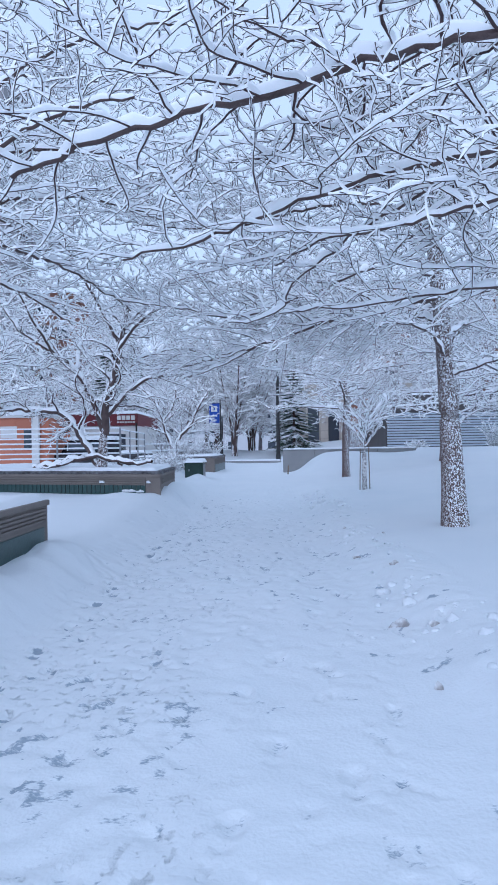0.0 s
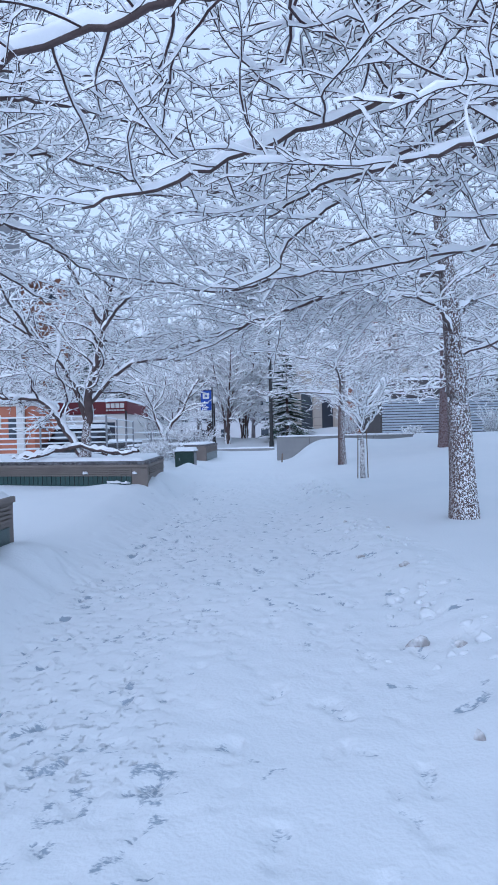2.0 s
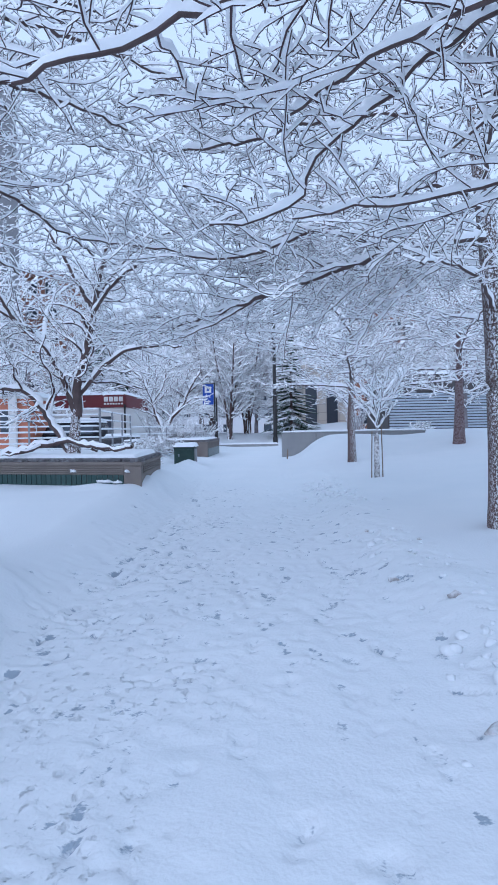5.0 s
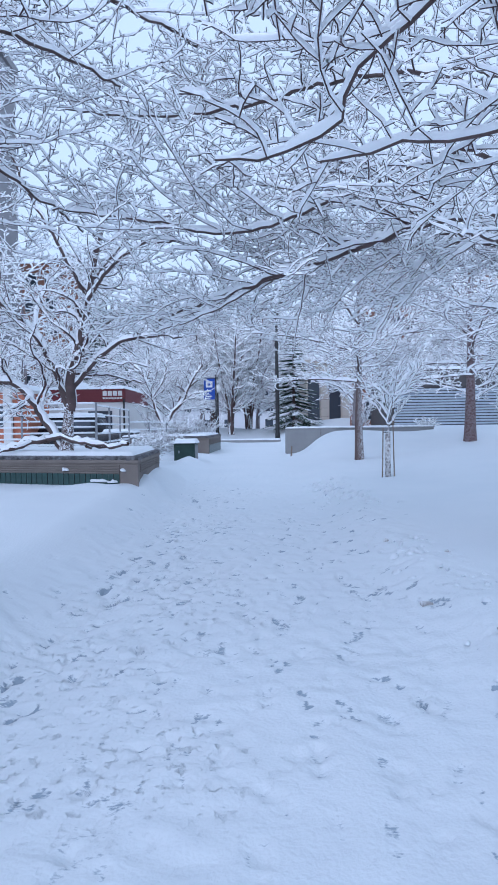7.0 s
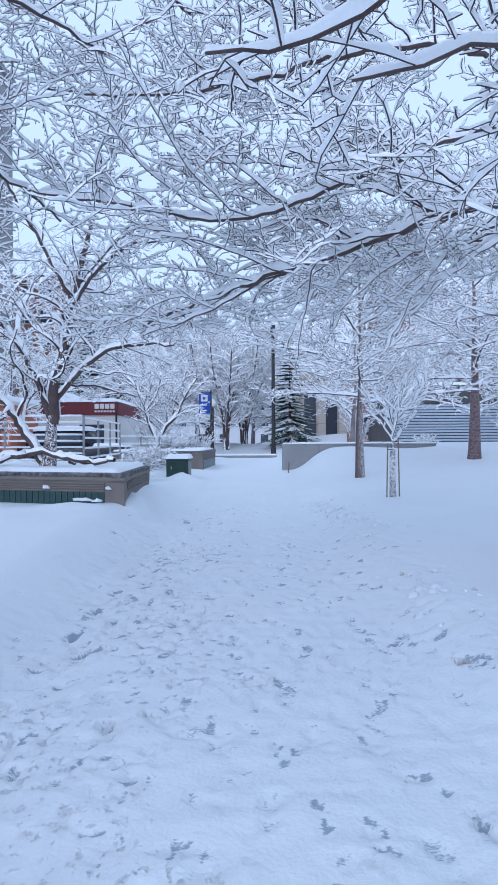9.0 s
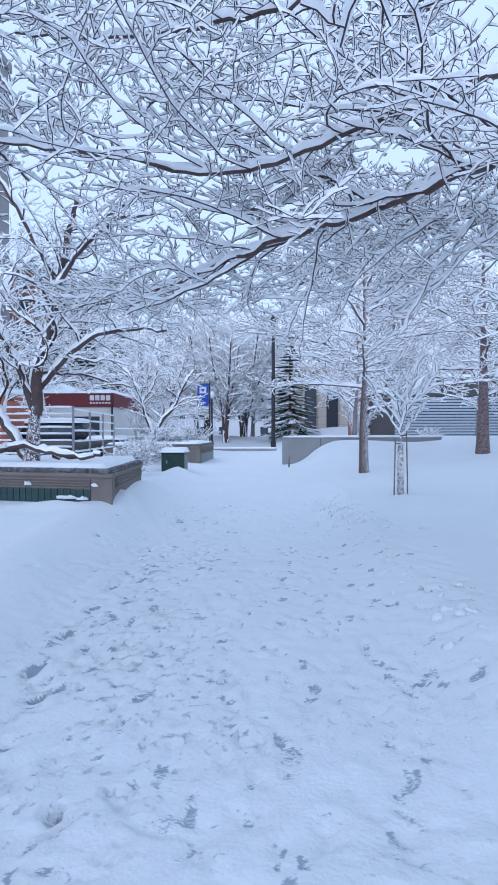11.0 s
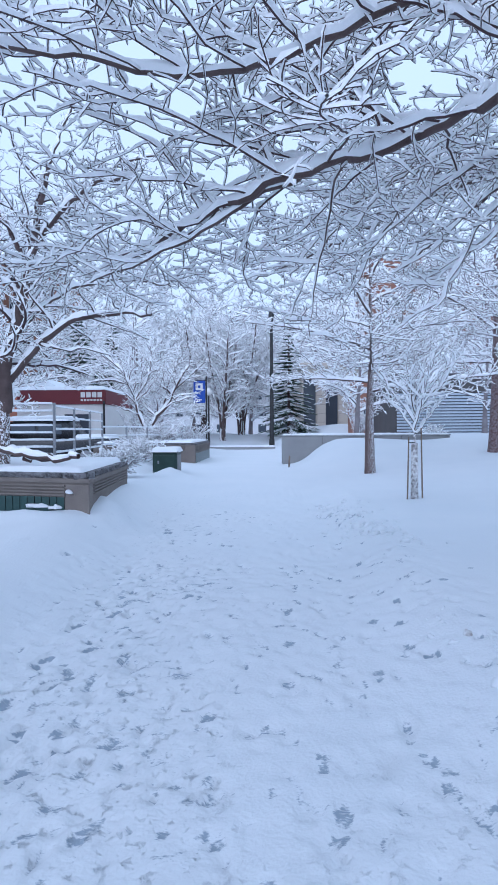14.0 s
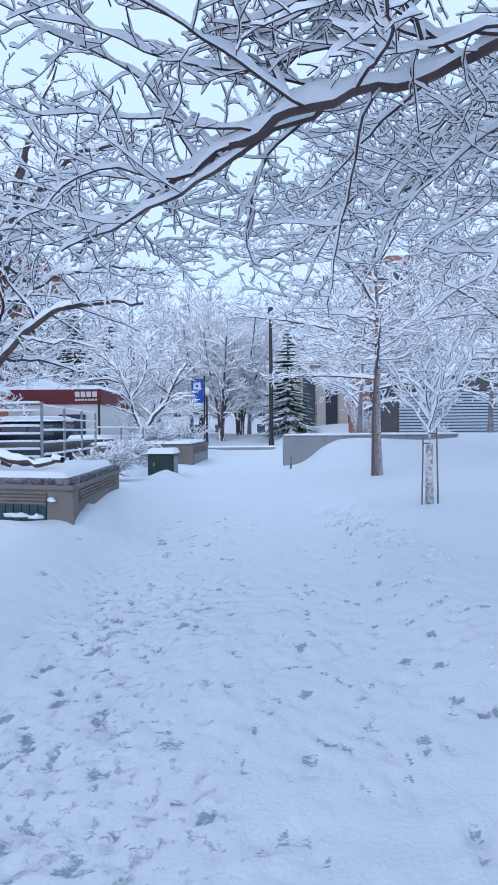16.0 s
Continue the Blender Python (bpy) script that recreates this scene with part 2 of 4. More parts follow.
# ---- ground ----
def ground_base(x, y):
    """Broad shape: level path, ploughed berm and raised lawn on one side, drift towards the planters on the other."""
    x, y = np.asarray(x, float), np.asarray(y, float)
    path = 0.3 * step(y, 13.5, 27)
    edge = 1.0 + 0.12 * np.sin(y * 0.45) + 0.12 * wave(x, y, 1.3, 5)
    lawn = 0.17 + 0.013 * np.clip(y - 10, 0, 24) + 0.085 * np.clip(x - 2.6, 0, 5.0) * step(y, 6, 22)
    lawn = lawn + 0.72 * step(y, 22.5, 27) * step(x, 1.2, 2.9) * (1 - 0.4 * step(x, 3.0, 6.0)) * (1 - 0.5 * step(y, 29, 36))
    z = path + (lawn - path) * step(x, edge - 0.2, edge + 1.3)
    berm = np.exp(-((x - edge - 0.5) / 0.35) ** 2) * (0.05 + 0.1 * wave(x, y, 1.1, 8)) * (1 - step(y, 17, 22))
    z = z + berm
    left = (0.27 + 0.12 * step(y, 9, 13)) * step(-x, 1.2, 2.35) * (1 - 0.8 * step(y, 16.5, 24))
    z = z + left + 0.05 * (wave(x, y, 1.6, 2) - 0.5) * step(-x, 1.2, 1.8)
    z = z + 0.14 * np.exp(-((x + 2.15) / 0.4) ** 2 - ((y - 16.2) / 1.9) ** 2)
    drift = 0.16 * np.exp(-((x + 1.95) / 0.28) ** 2 - ((y - 14.75) / 0.5) ** 2) + 0.1 * np.exp(-((x + 2.9) / 0.5) ** 2 - ((y - 13.9) / 0.35) ** 2)
    drift = drift + 0.2 * np.exp(-((x + 2.0) / 0.3) ** 2 - ((y - 22.2) / 0.4) ** 2)
    drift = drift + 0.36 * np.exp(-((x + 3.5) / 0.7) ** 2 - ((y - 24.6) / 1.7) ** 2)
    drift = drift + 0.17 * np.exp(-((x + 2.0) / 0.36) ** 2) * step(y, 2.5, 4.5) * (1 - step(y, 7.4, 8.4))
    z = z + drift * (0.6 + 0.8 * wave(x, y, 0.3, 17))
    mound = 0.75 * step(y, 55, 60) * (1 - step(y, 75, 110))
    return z + mound * (0.8 + 0.3 * wave(x, y, 9, 4))


def ground_z(x, y):
    return float(ground_base(np.array([x]), np.array([y]))[0])


def spaced(points):
    """Grid lines from rows of (start, end, spacing)."""
    out = []
    for a, b_, d in points:
        out.append(np.arange(a, b_, d))
    return np.concatenate(out)


def build_ground():
    rng = np.random.RandomState(7)
    xs = spaced([(-260, -40, 20), (-40, -8, 1.2), (-8, -2.4, 0.2), (-2.4, 2.2, 0.027), (2.2, 8, 0.15), (8, 40, 1.2), (40, 261, 20)])
    ys = spaced([(-40, -2, 2), (-2, 1.8, 0.2), (1.8, 7.5, 0.023), (7.5, 13, 0.036), (13, 18, 0.07), (18, 32, 0.25), (32, 80, 0.8), (80, 160, 5), (160, 1200, 40)])
    X, Y = np.meshgrid(xs, ys)
    Z = ground_base(X, Y)
    near = (1 - step(Y, 16, 26)) * step(X, -2.2, -1.5) * (1 - step(X, 1.7, 2.2))
    lane = step(X, -1.75, -1.25) * (1 - step(X, -0.25, 0.15))
    trampled = 0.35 + 0.65 * np.maximum(lane, step(Y, 5.0, 7.5))
    Z += near * 0.014 * (wave(X, Y, 0.35, 11) - 0.5)
    Z += near * 0.011 * trampled * (wave(X * 1.2, Y, 0.17, 33) - 0.5)
    Z += near * (0.005 + 0.01 * trampled) * (wave(X, Y, 0.09, 12) - 0.5)
    Z += near * 0.008 * trampled * (wave(X, Y, 0.05, 15) - 0.5)
    Z += near * 0.035 * (wave(X, Y * 0.1, 0.22, 19) - 0.5) * (1 - 0.6 * lane) * (1 - 0.7 * step(Y, 6.5, 9))
    rub = np.exp(-((X - 1.5) / 0.38) ** 2) * (1 - step(Y, 17, 21))
    lump = wave(X, Y, 0.22, 13)
    rub = rub * (0.25 + 0.75 * step(wave(X * 0, Y, 2.6, 31), 0.4, 0.7))
    Z += rub * (0.1 * (lump - 0.45) + 0.065 * (wave(X, Y, 0.09, 14) - 0.5))
    slush_shade = np.zeros_like(Z)

    def print_at(px, py, ang, depth, dirt_shade, size=1.0):
        ix = np.searchsorted(xs, [px - 0.3, px + 0.3])
        iy = np.searchsorted(ys, [py - 0.3, py + 0.3])
        sl = (slice(*iy), slice(*ix))
        dx, dy = X[sl] - px, Y[sl] - py
        c, s_ = math.cos(ang), math.sin(ang)
        u, v = (c * dx + s_ * dy) / size, (-s_ * dx + c * dy) / size
        ball = np.sqrt((u / 0.055) ** 2 + ((v - 0.05) / 0.09) ** 2)
        heel = np.sqrt((u / 0.042) ** 2 + ((v + 0.1) / 0.05) ** 2)
        d = np.minimum(ball, heel) + 0.35 * (wave(X[sl], Y[sl], 0.05, 3) - 0.5)
        inside = 1 - step(d, 0.85, 1.05)
        rim = np.exp(-((d - 1.35) / 0.22) ** 2)
        Z[sl] += -depth * inside * (0.35 + 0.65 * wave(X[sl], Y[sl], 0.06, 9)) + 0.12 * depth * rim * (v > 0)
        # grey the sunken print: scraped grey plus shade put into the colour
        slush_shade[sl] = np.maximum(slush_shade[sl], dirt_shade * inside * step(wave(X[sl], Y[sl], 0.05, 6), 0.25, 0.65))

    for lane_x, count, dirt_shade, wide in ((-1.05, 300, 0.85, 0.32), (-0.5, 260, 0.85, 0.38), (0.2, 150, 0.6, 0.32), (0.75, 130, 0.7, 0.22)):
        for k in range(count):
            print_at(lane_x + rng.normal() * wide, 1.9 + 15 * rng.rand() ** 1.2, rng.normal() * 0.5, 0.006 + 0.02 * rng.rand(), dirt_shade * (0.1 + 0.8 * rng.rand()), 0.32 + 0.45 * rng.rand() ** 1.5)
    for k in range(260):
        print_at(-0.85 + 0.42 * rng.normal(), 6.5 + 6.5 * rng.rand(), rng.normal() * 0.5, 0.008 + 0.02 * rng.rand(), 0.1 + 0.6 * rng.rand(), 0.4 + 0.45 * rng.rand())
    for k in range(90):
        print_at(0.55 + 0.35 * rng.normal(), 6.0 + 7 * rng.rand(), rng.normal() * 0.4, 0.008 + 0.014 * rng.rand(), 0.3 + 0.5 * rng.rand(), 0.6 + 0.4 * rng.rand())
    for k in range(30):
        print_at(-1.3 + 0.1 * (-1) ** k + 0.006 * k, 3.2 + 0.33 * k, -0.15 + 0.2 * rng.normal(), 0.035, 1.0, 0.85)
    for k in range(16):
        print_at(0.15 + 0.12 * (-1) ** k + 0.03 * rng.normal(), 2.3 + 0.62 * k, 0.15 * rng.normal(), 0.026, 0.4, 0.9)
    for k in range(14):
        print_at(0.72 + 0.11 * (-1) ** k + 0.04 * rng.normal(), 2.6 + 0.66 * k, 0.2 * rng.normal(), 0.028, 0.42, 0.9)
    # pits among the berm clods, their shade darkened in the colour
    for k in range(170):
        print_at(1.42 + rng.normal() * 0.24, 2.5 + 14 * rng.rand(), rng.rand() * 3, 0.045 * rng.rand(), 0.25 + 0.75 * rng.rand(), 0.3 + 0.5 * rng.rand())
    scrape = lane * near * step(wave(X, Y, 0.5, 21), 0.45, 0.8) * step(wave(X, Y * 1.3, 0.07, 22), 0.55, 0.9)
    slush_shade = np.clip(np.maximum(slush_shade, 0.6 * scrape), 0, 1)
    ny, nx = X.shape
    idx = np.arange(nx * ny).reshape(ny, nx)
    quads = np.stack([idx[:-1, :-1], idx[:-1, 1:], idx[1:, 1:], idx[1:, :-1]], -1).reshape(-1, 4)
    me = mesh_from("ground", np.stack([X, Y, Z], -1).reshape(-1, 3), quads)
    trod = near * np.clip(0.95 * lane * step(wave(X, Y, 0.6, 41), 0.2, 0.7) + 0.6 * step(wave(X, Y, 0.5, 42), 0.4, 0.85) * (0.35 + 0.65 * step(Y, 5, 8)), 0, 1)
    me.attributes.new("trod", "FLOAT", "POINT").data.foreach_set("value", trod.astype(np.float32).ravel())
    me.attributes.new("slush_shade", "FLOAT", "POINT").data.foreach_set("value", slush_shade.astype(np.float32).ravel())
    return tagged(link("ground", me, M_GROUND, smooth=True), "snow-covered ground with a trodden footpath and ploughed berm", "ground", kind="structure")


build_ground()


# ---- trees ----
class Wood:
    """Collects tapered strands, and turns them into bark and snow meshes."""

    def __init__(self, seed):
        self.rng = random.Random(seed)
        self.strands = []

    def strand(self, pts, r0, r1, level):
        self.strands.append((pts, r0, r1, level))

    def grow(self, p, d, length, r, level, top, spec):
        """A wandering strand and its side shoots."""
        rnd = self.rng
        droop = spec["droop"]
        n = max(2 if level > 2 else 3, int(length / spec["seg"][level])) + 1
        pts, step_ = [p], length / (n - 1)
        x, y, z = d
        w = spec["wander"] * (1.25 if level > 1 else 1.05)
        cx, cy, cz = rnd.gauss(0, w), rnd.gauss(0, w), rnd.gauss(0, w)
        for k in range(1, n):
            if rnd.random() < 0.3:
                cx, cy, cz = -cx, -cy, -cz
            x, y, z = x + cx + rnd.gauss(0, w * 0.8), y + cy + rnd.gauss(0, w * 0.8), z + cz * 0.8 + rnd.gauss(0, w * 0.7) - droop[level]
            z = max(z, -0.3) if level < 2 else z
            q = math.sqrt(x * x + y * y + z * z)
            x, y, z = x / q, y / q, z / q
            px, py, pz = pts[-1]
            pts.append((px + x * step_, py + y * step_, pz + z * step_))
        self.strand(pts, r, max(r * 0.35, spec["tip"]), level)
        self.shoots(pts, length, r, level, top, spec)

    def shoots(self, pts, length, r, level, top, spec, start=0.18):
        if level >= top:
            return
        rnd = self.rng
        count = max(2, int(length * spec["counts"][level] * (0.8 + 0.4 * rnd.random())))
        side = rnd.choice((-1, 1))
        for k in range(count):
            f = start + (1 - start) * (k + rnd.random() * 0.9) / count
            at_ = min(f, 0.999) * (len(pts) - 1)
            i, g = int(at_), at_ - int(at_)
            a, b_ = pts[i], pts[i + 1]
            p = tuple(a[j] + (b_[j] - a[j]) * g for j in range(3))
            t = Vector((b_[0] - a[0], b_[1] - a[1], b_[2] - a[2])).normalized()
            lat = t.cross(Vector((0, 0, 1)))
            lat = lat.normalized() if lat.length > 0.05 else Vector((1, 0, 0))
            up = lat.cross(t)
            ang = rnd.gauss(0.22, spec["roll"])
            out = lat * (side * math.cos(ang)) + up * math.sin(ang)
            side = -side
            ca = radians(rnd.uniform(*spec["spread"]))
            d = t * math.cos(ca) + out * math.sin(ca)
            if level == 0 and d.z < -0.15:
                d.z = -0.15 * rnd.random()
                d.normalize()
            size = spec["ratios"][level] * length * (1.1 - 0.65 * f) * rnd.uniform(0.6, 1.25)
            size = min(max(size, spec["short"][level]), spec["long"][level])
            self.grow(p, (d.x, d.y, d.z), size, max(r * (1 - 0.6 * f) * 0.36, spec["tip"]), level + 1, top, spec)

    def tubes(self, keep, sides):
        """Bark tubes of the strands that keep() picks."""
        P, R, S = [], [], []
        for pts, r0, r1, level in self.strands:
            if keep(level):
                S.append(len(pts))
                P += pts
                f = np.linspace(0, 1, len(pts))
                R += list(r1 + (r0 - r1) * (1 - f) ** 2 + r0 * 0.22 * np.exp(-f * 28) if level == -1 else r0 + (r1 - r0) * f)
        if not P:
            return None
        P, R, S = np.array(P), np.array(R), np.array(S)
        T, A, U, link_ = frames(P, S)
        if sides == 3:
            ring = np.stack([P + R[:, None] * (A * a + U * b_) for a, b_ in ((-0.98, 0.2), (0.0, -1.0), (0.98, 0.2))], 1)
            return ring.reshape(-1, 3), strips(link_, 3, False)
        th = np.arange(sides) * 2 * np.pi / sides
        ring = P[:, None] + R[:, None, None] * (A[:, None] * np.cos(th)[None, :, None] + U[:, None] * np.sin(th)[None, :, None])
        return ring.reshape(-1, 3), strips(link_, sides, True)

    def snow(self, keep, depth, wide, seed, lumps=5):
        """Snow lying along the upper side of the strands."""
        P, R, S = [], [], []
        for pts, r0, r1, level in self.strands:
            if keep(level):
                S.append(len(pts))
                P += pts
                R += list(np.linspace(r0, r1, len(pts)))
        if not P:
            return None
        P, R, S = np.array(P), np.array(R), np.array(S)
        T, A, U, link_ = frames(P, S)
        flat = np.sqrt(np.clip(1 - T[:, 2] ** 2, 0, 1))
        rng = np.random.RandomState(seed)
        load = (0.15 + 0.85 * step(flat, 0.1, 0.6)) * (0.4 + 1.1 * rng.rand(len(P)))
        load = np.where(rng.rand(len(P)) < 0.1, 0.2 * load, load)
        load[np.concatenate([[0], np.cumsum(S)[:-1]])] *= 0.6
        load[np.cumsum(S) - 1] *= 0.5
        h = np.minimum(depth * (0.55 + R / 0.02), depth * 2.2) * load
        w = R * 1.03 + wide * load
        if lumps == 5:
            prof = ((-1.0, 0.0), (-1.0, 0.42), (-0.62, 0.88), (0.0, 1.0), (0.62, 0.88), (1.0, 0.42), (1.0, 0.0))
        else:
            prof = ((-1.0, 0.0), (-0.9, 0.75), (0.9, 0.75), (1.0, 0.0)) 
        ring = np.stack([P + A * (w * a if b_ else R * a)[:, None] + U * (R * 0.55 + h * b_ if b_ else R * 0.1)[:, None] for a, b_ in prof], 1)
        return ring.reshape(-1, 3), strips(link_, len(prof), False)


def frames(P, S):
    T = np.zeros_like(P)
    ends = np.cumsum(S) - 1
    starts = np.concatenate([[0], ends[:-1] + 1])
    T[:-1] = P[1:] - P[:-1]
    T[ends] = T[ends - 1]
    T[1:] += np.where(np.isin(np.arange(1, len(P)), starts)[:, None] | np.isin(np.arange(1, len(P)), ends)[:, None], 0, T[:-1] * 0.5)
    T /= np.linalg.norm(T, axis=1, keepdims=True) + 1e-9
    A = np.cross(T, (0, 0, 1.0))
    n_ = np.linalg.norm(A, axis=1, keepdims=True)
    A = np.where(n_ > 0.05, A / (n_ + 1e-9), (1.0, 0, 0))
    U = np.cross(A, T)
    U /= np.linalg.norm(U, axis=1, keepdims=True) + 1e-9
    link_ = np.setdiff1d(np.arange(len(P)), ends)
    return T, A, U, link_


def strips(link_, k, closed):
    cols = np.arange(k if closed else k - 1)
    a = link_[:, None] * k + cols
    b_ = link_[:, None] * k + (cols + 1) % k
    return np.stack([a, b_, b_ + k, a + k], -1).reshape(-1, 4)


ELM = dict(spread=(35, 78), droop=(0.0, 0.006, 0.0, -0.03), counts=(5.4, 9.0, 13.0), ratios=(0.46, 0.38, 0.3), short=(0.35, 0.14, 0.045),
           long=(1.8, 0.55, 0.15), seg=(0.2, 0.1, 0.066, 0.05), wander=0.15, roll=0.5, tip=0.0029)


def tree(name, label, at, trunk, limbs, spec, seed, top=3, trunk_r=0.2, bark=None, snow=(0.027, 0.0068), twig=None, sides=(12, 6, 3), cover=3, near=True, taper=0.45, thick=0.62):
    """Trunk and limbs as short guide lines (offsets from the base), shoots grown on them."""
    w = Wood(seed)
    root = thing(name, label, "tree", at=at)
    w.strand(smooth_line(trunk, 0.15), trunk_r, trunk_r * taper, -1)
    for pts, r in limbs:
        line = smooth_line(pts, spec["seg"][0] * (0.5 if near else 1), w.rng, 0.012 if near else 0.02)
        r *= thick
        w.strand(line, r, r * 0.35, 0)
        length = sum(math.dist(a, b_) for a, b_ in zip(line, line[1:]))
        w.shoots(line, length, r, 0, top, spec)
    finish(w, root, bark or M_BARK, twig or M_TWIG, snow, sides, cover, seed, near)
    return root


def finish(w, root, bark, twig, snow, sides, cover, seed, near):
    link("trunk", mesh_from("trunk", *w.tubes(lambda k: k == -1, sides[0])), bark, root, smooth=True)
    if near:
        for one in [q for q in w.strands if q[3] == 0]:
            single = Wood(0)
            single.strands = [one]
            link("limb", mesh_from("limb", *single.tubes(lambda k: True, sides[1])), M_LIMB, root, smooth=True)
    crown = mesh_from("crown", *w.tubes(lambda k: k > 0 or (k == 0 and not near), sides[2]))
    tagged(link("crown", crown, twig, root, smooth=True), kind="stuff")
    big = w.snow(lambda k: 0 <= k <= 1, snow[0] * 1.35, snow[1] * 1.5, seed, 5 if near else 3)
    tagged(link("limb_snow", mesh_from("limb_snow", *big), M_TWIG_SNOW, root, "thick snow lying along the limbs", smooth=True), kind="stuff")
    small = w.snow(lambda k: k > 1, snow[0], snow[1], seed + 1, cover)
    if small:
        tagged(link("crown_snow", mesh_from("crown_snow", *small), M_TWIG_SNOW, root, "fluffy snow lying along the twigs", smooth=True), kind="stuff")


def smooth_line(pts, gap, rnd=None, wob=0.0):
    """A smooth curve through a few guide points."""
    P = [Vector(p) for p in pts]
    out = []
    for i in range(len(P) - 1):
        a, b_, c, d = P[max(i - 1, 0)], P[i], P[i + 1], P[min(i + 2, len(P) - 1)]
        n_ = max(2, int((c - b_).length / gap))
        for k in range(n_):
            t = k / n_
            q = 0.5 * (2 * b_ + (c - a) * t + (2 * a - 5 * b_ + 4 * c - d) * t * t + (3 * b_ - a - 3 * c + d) * t ** 3)
            if rnd and (i or k):
                q = q + Vector((rnd.gauss(0, wob), rnd.gauss(0, wob), rnd.gauss(0, wob)))
            out.append(tuple(q))
    out.append(tuple(P[-1]))
    return out


def auto_limbs(rnd, height, first, count, reach, rise=(0.1, 0.9), r=0.05):
    """Limbs all round a straight leader."""
    out = []
    for k in range(count):
        f = k / max(1, count - 1)
        z = first + (height - first) * f ** 1.1
        a = k * 2.4 + rnd.uniform(-0.5, 0.5)
        L = reach * (1 - 0.65 * f) * rnd.uniform(0.75, 1.15)
        up = rise[0] + (rise[1] - rise[0]) * f + rnd.uniform(-0.1, 0.15)
        dx, dy = math.cos(a), math.sin(a)
        pts = [(0, 0, z), (dx * L * 0.35, dy * L * 0.35, z + up * L * 0.32), (dx * L * 0.7, dy * L * 0.7, z + up * L * 0.5), (dx * L, dy * L, z + up * L * 0.55)]
        out.append((pts, r * (1 - 0.5 * f)))
    return out


def rel(base, pts):
    return [tuple(p[j] - base[j] for j in range(3)) for p in pts]


# the tall tree beside the lawn, limbs reaching over the path
BA = (3.05, 10.15, 0.12)
limbs_a = [
    (rel(BA, [(3.0, 10.1, 3.6), (1.75, 9.4, 3.3), (1.0, 10.1, 3.2), (0.2, 10.0, 2.92), (-0.55, 10.75, 2.84), (-1.3, 11.8, 2.8)]), 0.075),
    (rel(BA, [(0.35, 10.05, 2.98), (0.0, 10.2, 2.85), (-0.55, 10.4, 2.62), (-1.1, 10.7, 2.5)]), 0.03),
    (rel(BA, [(3.0, 10.1, 3.9), (2.0, 9.3, 3.9), (0.9, 9.2, 3.5), (-0.1, 9.33, 3.2), (-0.95, 9.4, 3.35), (-1.9, 9.5, 3.5)]), 0.055),
    (rel(BA, [(3.0, 10.1, 4.6), (2.0, 10.0, 4.95), (1.0, 10.0, 4.95), (0.0, 10.1, 4.75), (-1.2, 10.6, 4.9), (-2.2, 11, 5.2)]), 0.06),
    (rel(BA, [(3.0, 10.1, 2.7), (2.6, 9.6, 2.95), (2.1, 9.0, 3.0), (1.6, 8.3, 2.85)]), 0.045),
    (rel(BA, [(3.0, 10.1, 2.4), (3.6, 9.4, 2.6), (4.2, 8.8, 2.7), (4.9, 8.4, 2.6)]), 0.04),
    (rel(BA, [(3.0, 10.1, 3.2), (2.5, 11.2, 3.6), (1.8, 12.4, 3.7), (0.9, 13.4, 3.5), (0.0, 14.2, 3.3)]), 0.05),
    (rel(BA, [(3.0, 10.1, 3.4), (3.9, 11.0, 3.9), (4.9, 11.8, 4.1), (6.0, 12.4, 4.0)]), 0.05),
    (rel(BA, [(3.0, 10.1, 4.2), (2.5, 8.9, 4.7), (2.0, 7.9, 4.8)]), 0.05),
    (rel(BA, [(3.0, 10.1, 3.5), (2.7, 11.4, 3.8), (2.3, 12.8, 3.7), (1.9, 14.0, 3.4)]), 0.05),
    (rel(BA, [(3.0, 10.1, 3.0), (3.6, 11.2, 3.4), (3.9, 12.6, 3.5), (4.0, 14.0, 3.2)]), 0.05),
    (rel(BA, [(0.6, 10.05, 3.1), (0.55, 10.4, 2.9), (0.5, 10.6, 2.5), (0.46, 10.7, 2.1)]), 0.016),
    (rel(BA, [(3.0, 10.1, 5.0), (2.3, 11.4, 5.8), (1.4, 12.6, 6.2), (0.3, 13.6, 6.2)]), 0.05),
    (rel(BA, [(3.0, 10.1, 5.6), (2.0, 10.0, 6.4), (0.9, 9.8, 6.8), (-0.3, 9.9, 6.8)]), 0.05),
    (rel(BA, [(3.0, 10.1, 6.0), (3.3, 11.2, 7.0), (3.2, 12.3, 7.8)]), 0.05),
    (rel(BA, [(3.0, 10.1, 5.2), (4.2, 10.4, 6.0), (5.4, 10.9, 6.3)]), 0.05),
]
def lean(z):
    """Sideways lean of the tall tree's trunk at a height over its base."""
    return -0.025 * z - 0.009 * max(0, z - 0.5) * min(z, 5)


for k, (pts, r) in enumerate(limbs_a):
    if abs(pts[0][0]) < 0.15 and abs(pts[0][1]) < 0.15:
        limbs_a[k] = ([(lean(pts[0][2]), 0, pts[0][2])] + pts[1:], r)
ra = random.Random(8)
for k in range(12):
    # long thin switches hanging on the lawn side of the crown
    x, y, z = 2.9 - 0.14 * k + ra.uniform(-0.2, 0.2), 10.0 + 0.22 * k + ra.uniform(-0.3, 0.3), 3.75 + ra.uniform(-0.35, 0.35)
    dx, dz = ra.uniform(0.8, 1.4), ra.uniform(0.8, 1.35)
    limbs_a.append((rel(BA, [(x, y, z), (x - 0.4 * dx, y + 0.1, z - 0.25 * dz), (x - 0.75 * dx, y + 0.15, z - 0.62 * dz), (x - dx, y + 0.2, z - dz)]), 0.024))
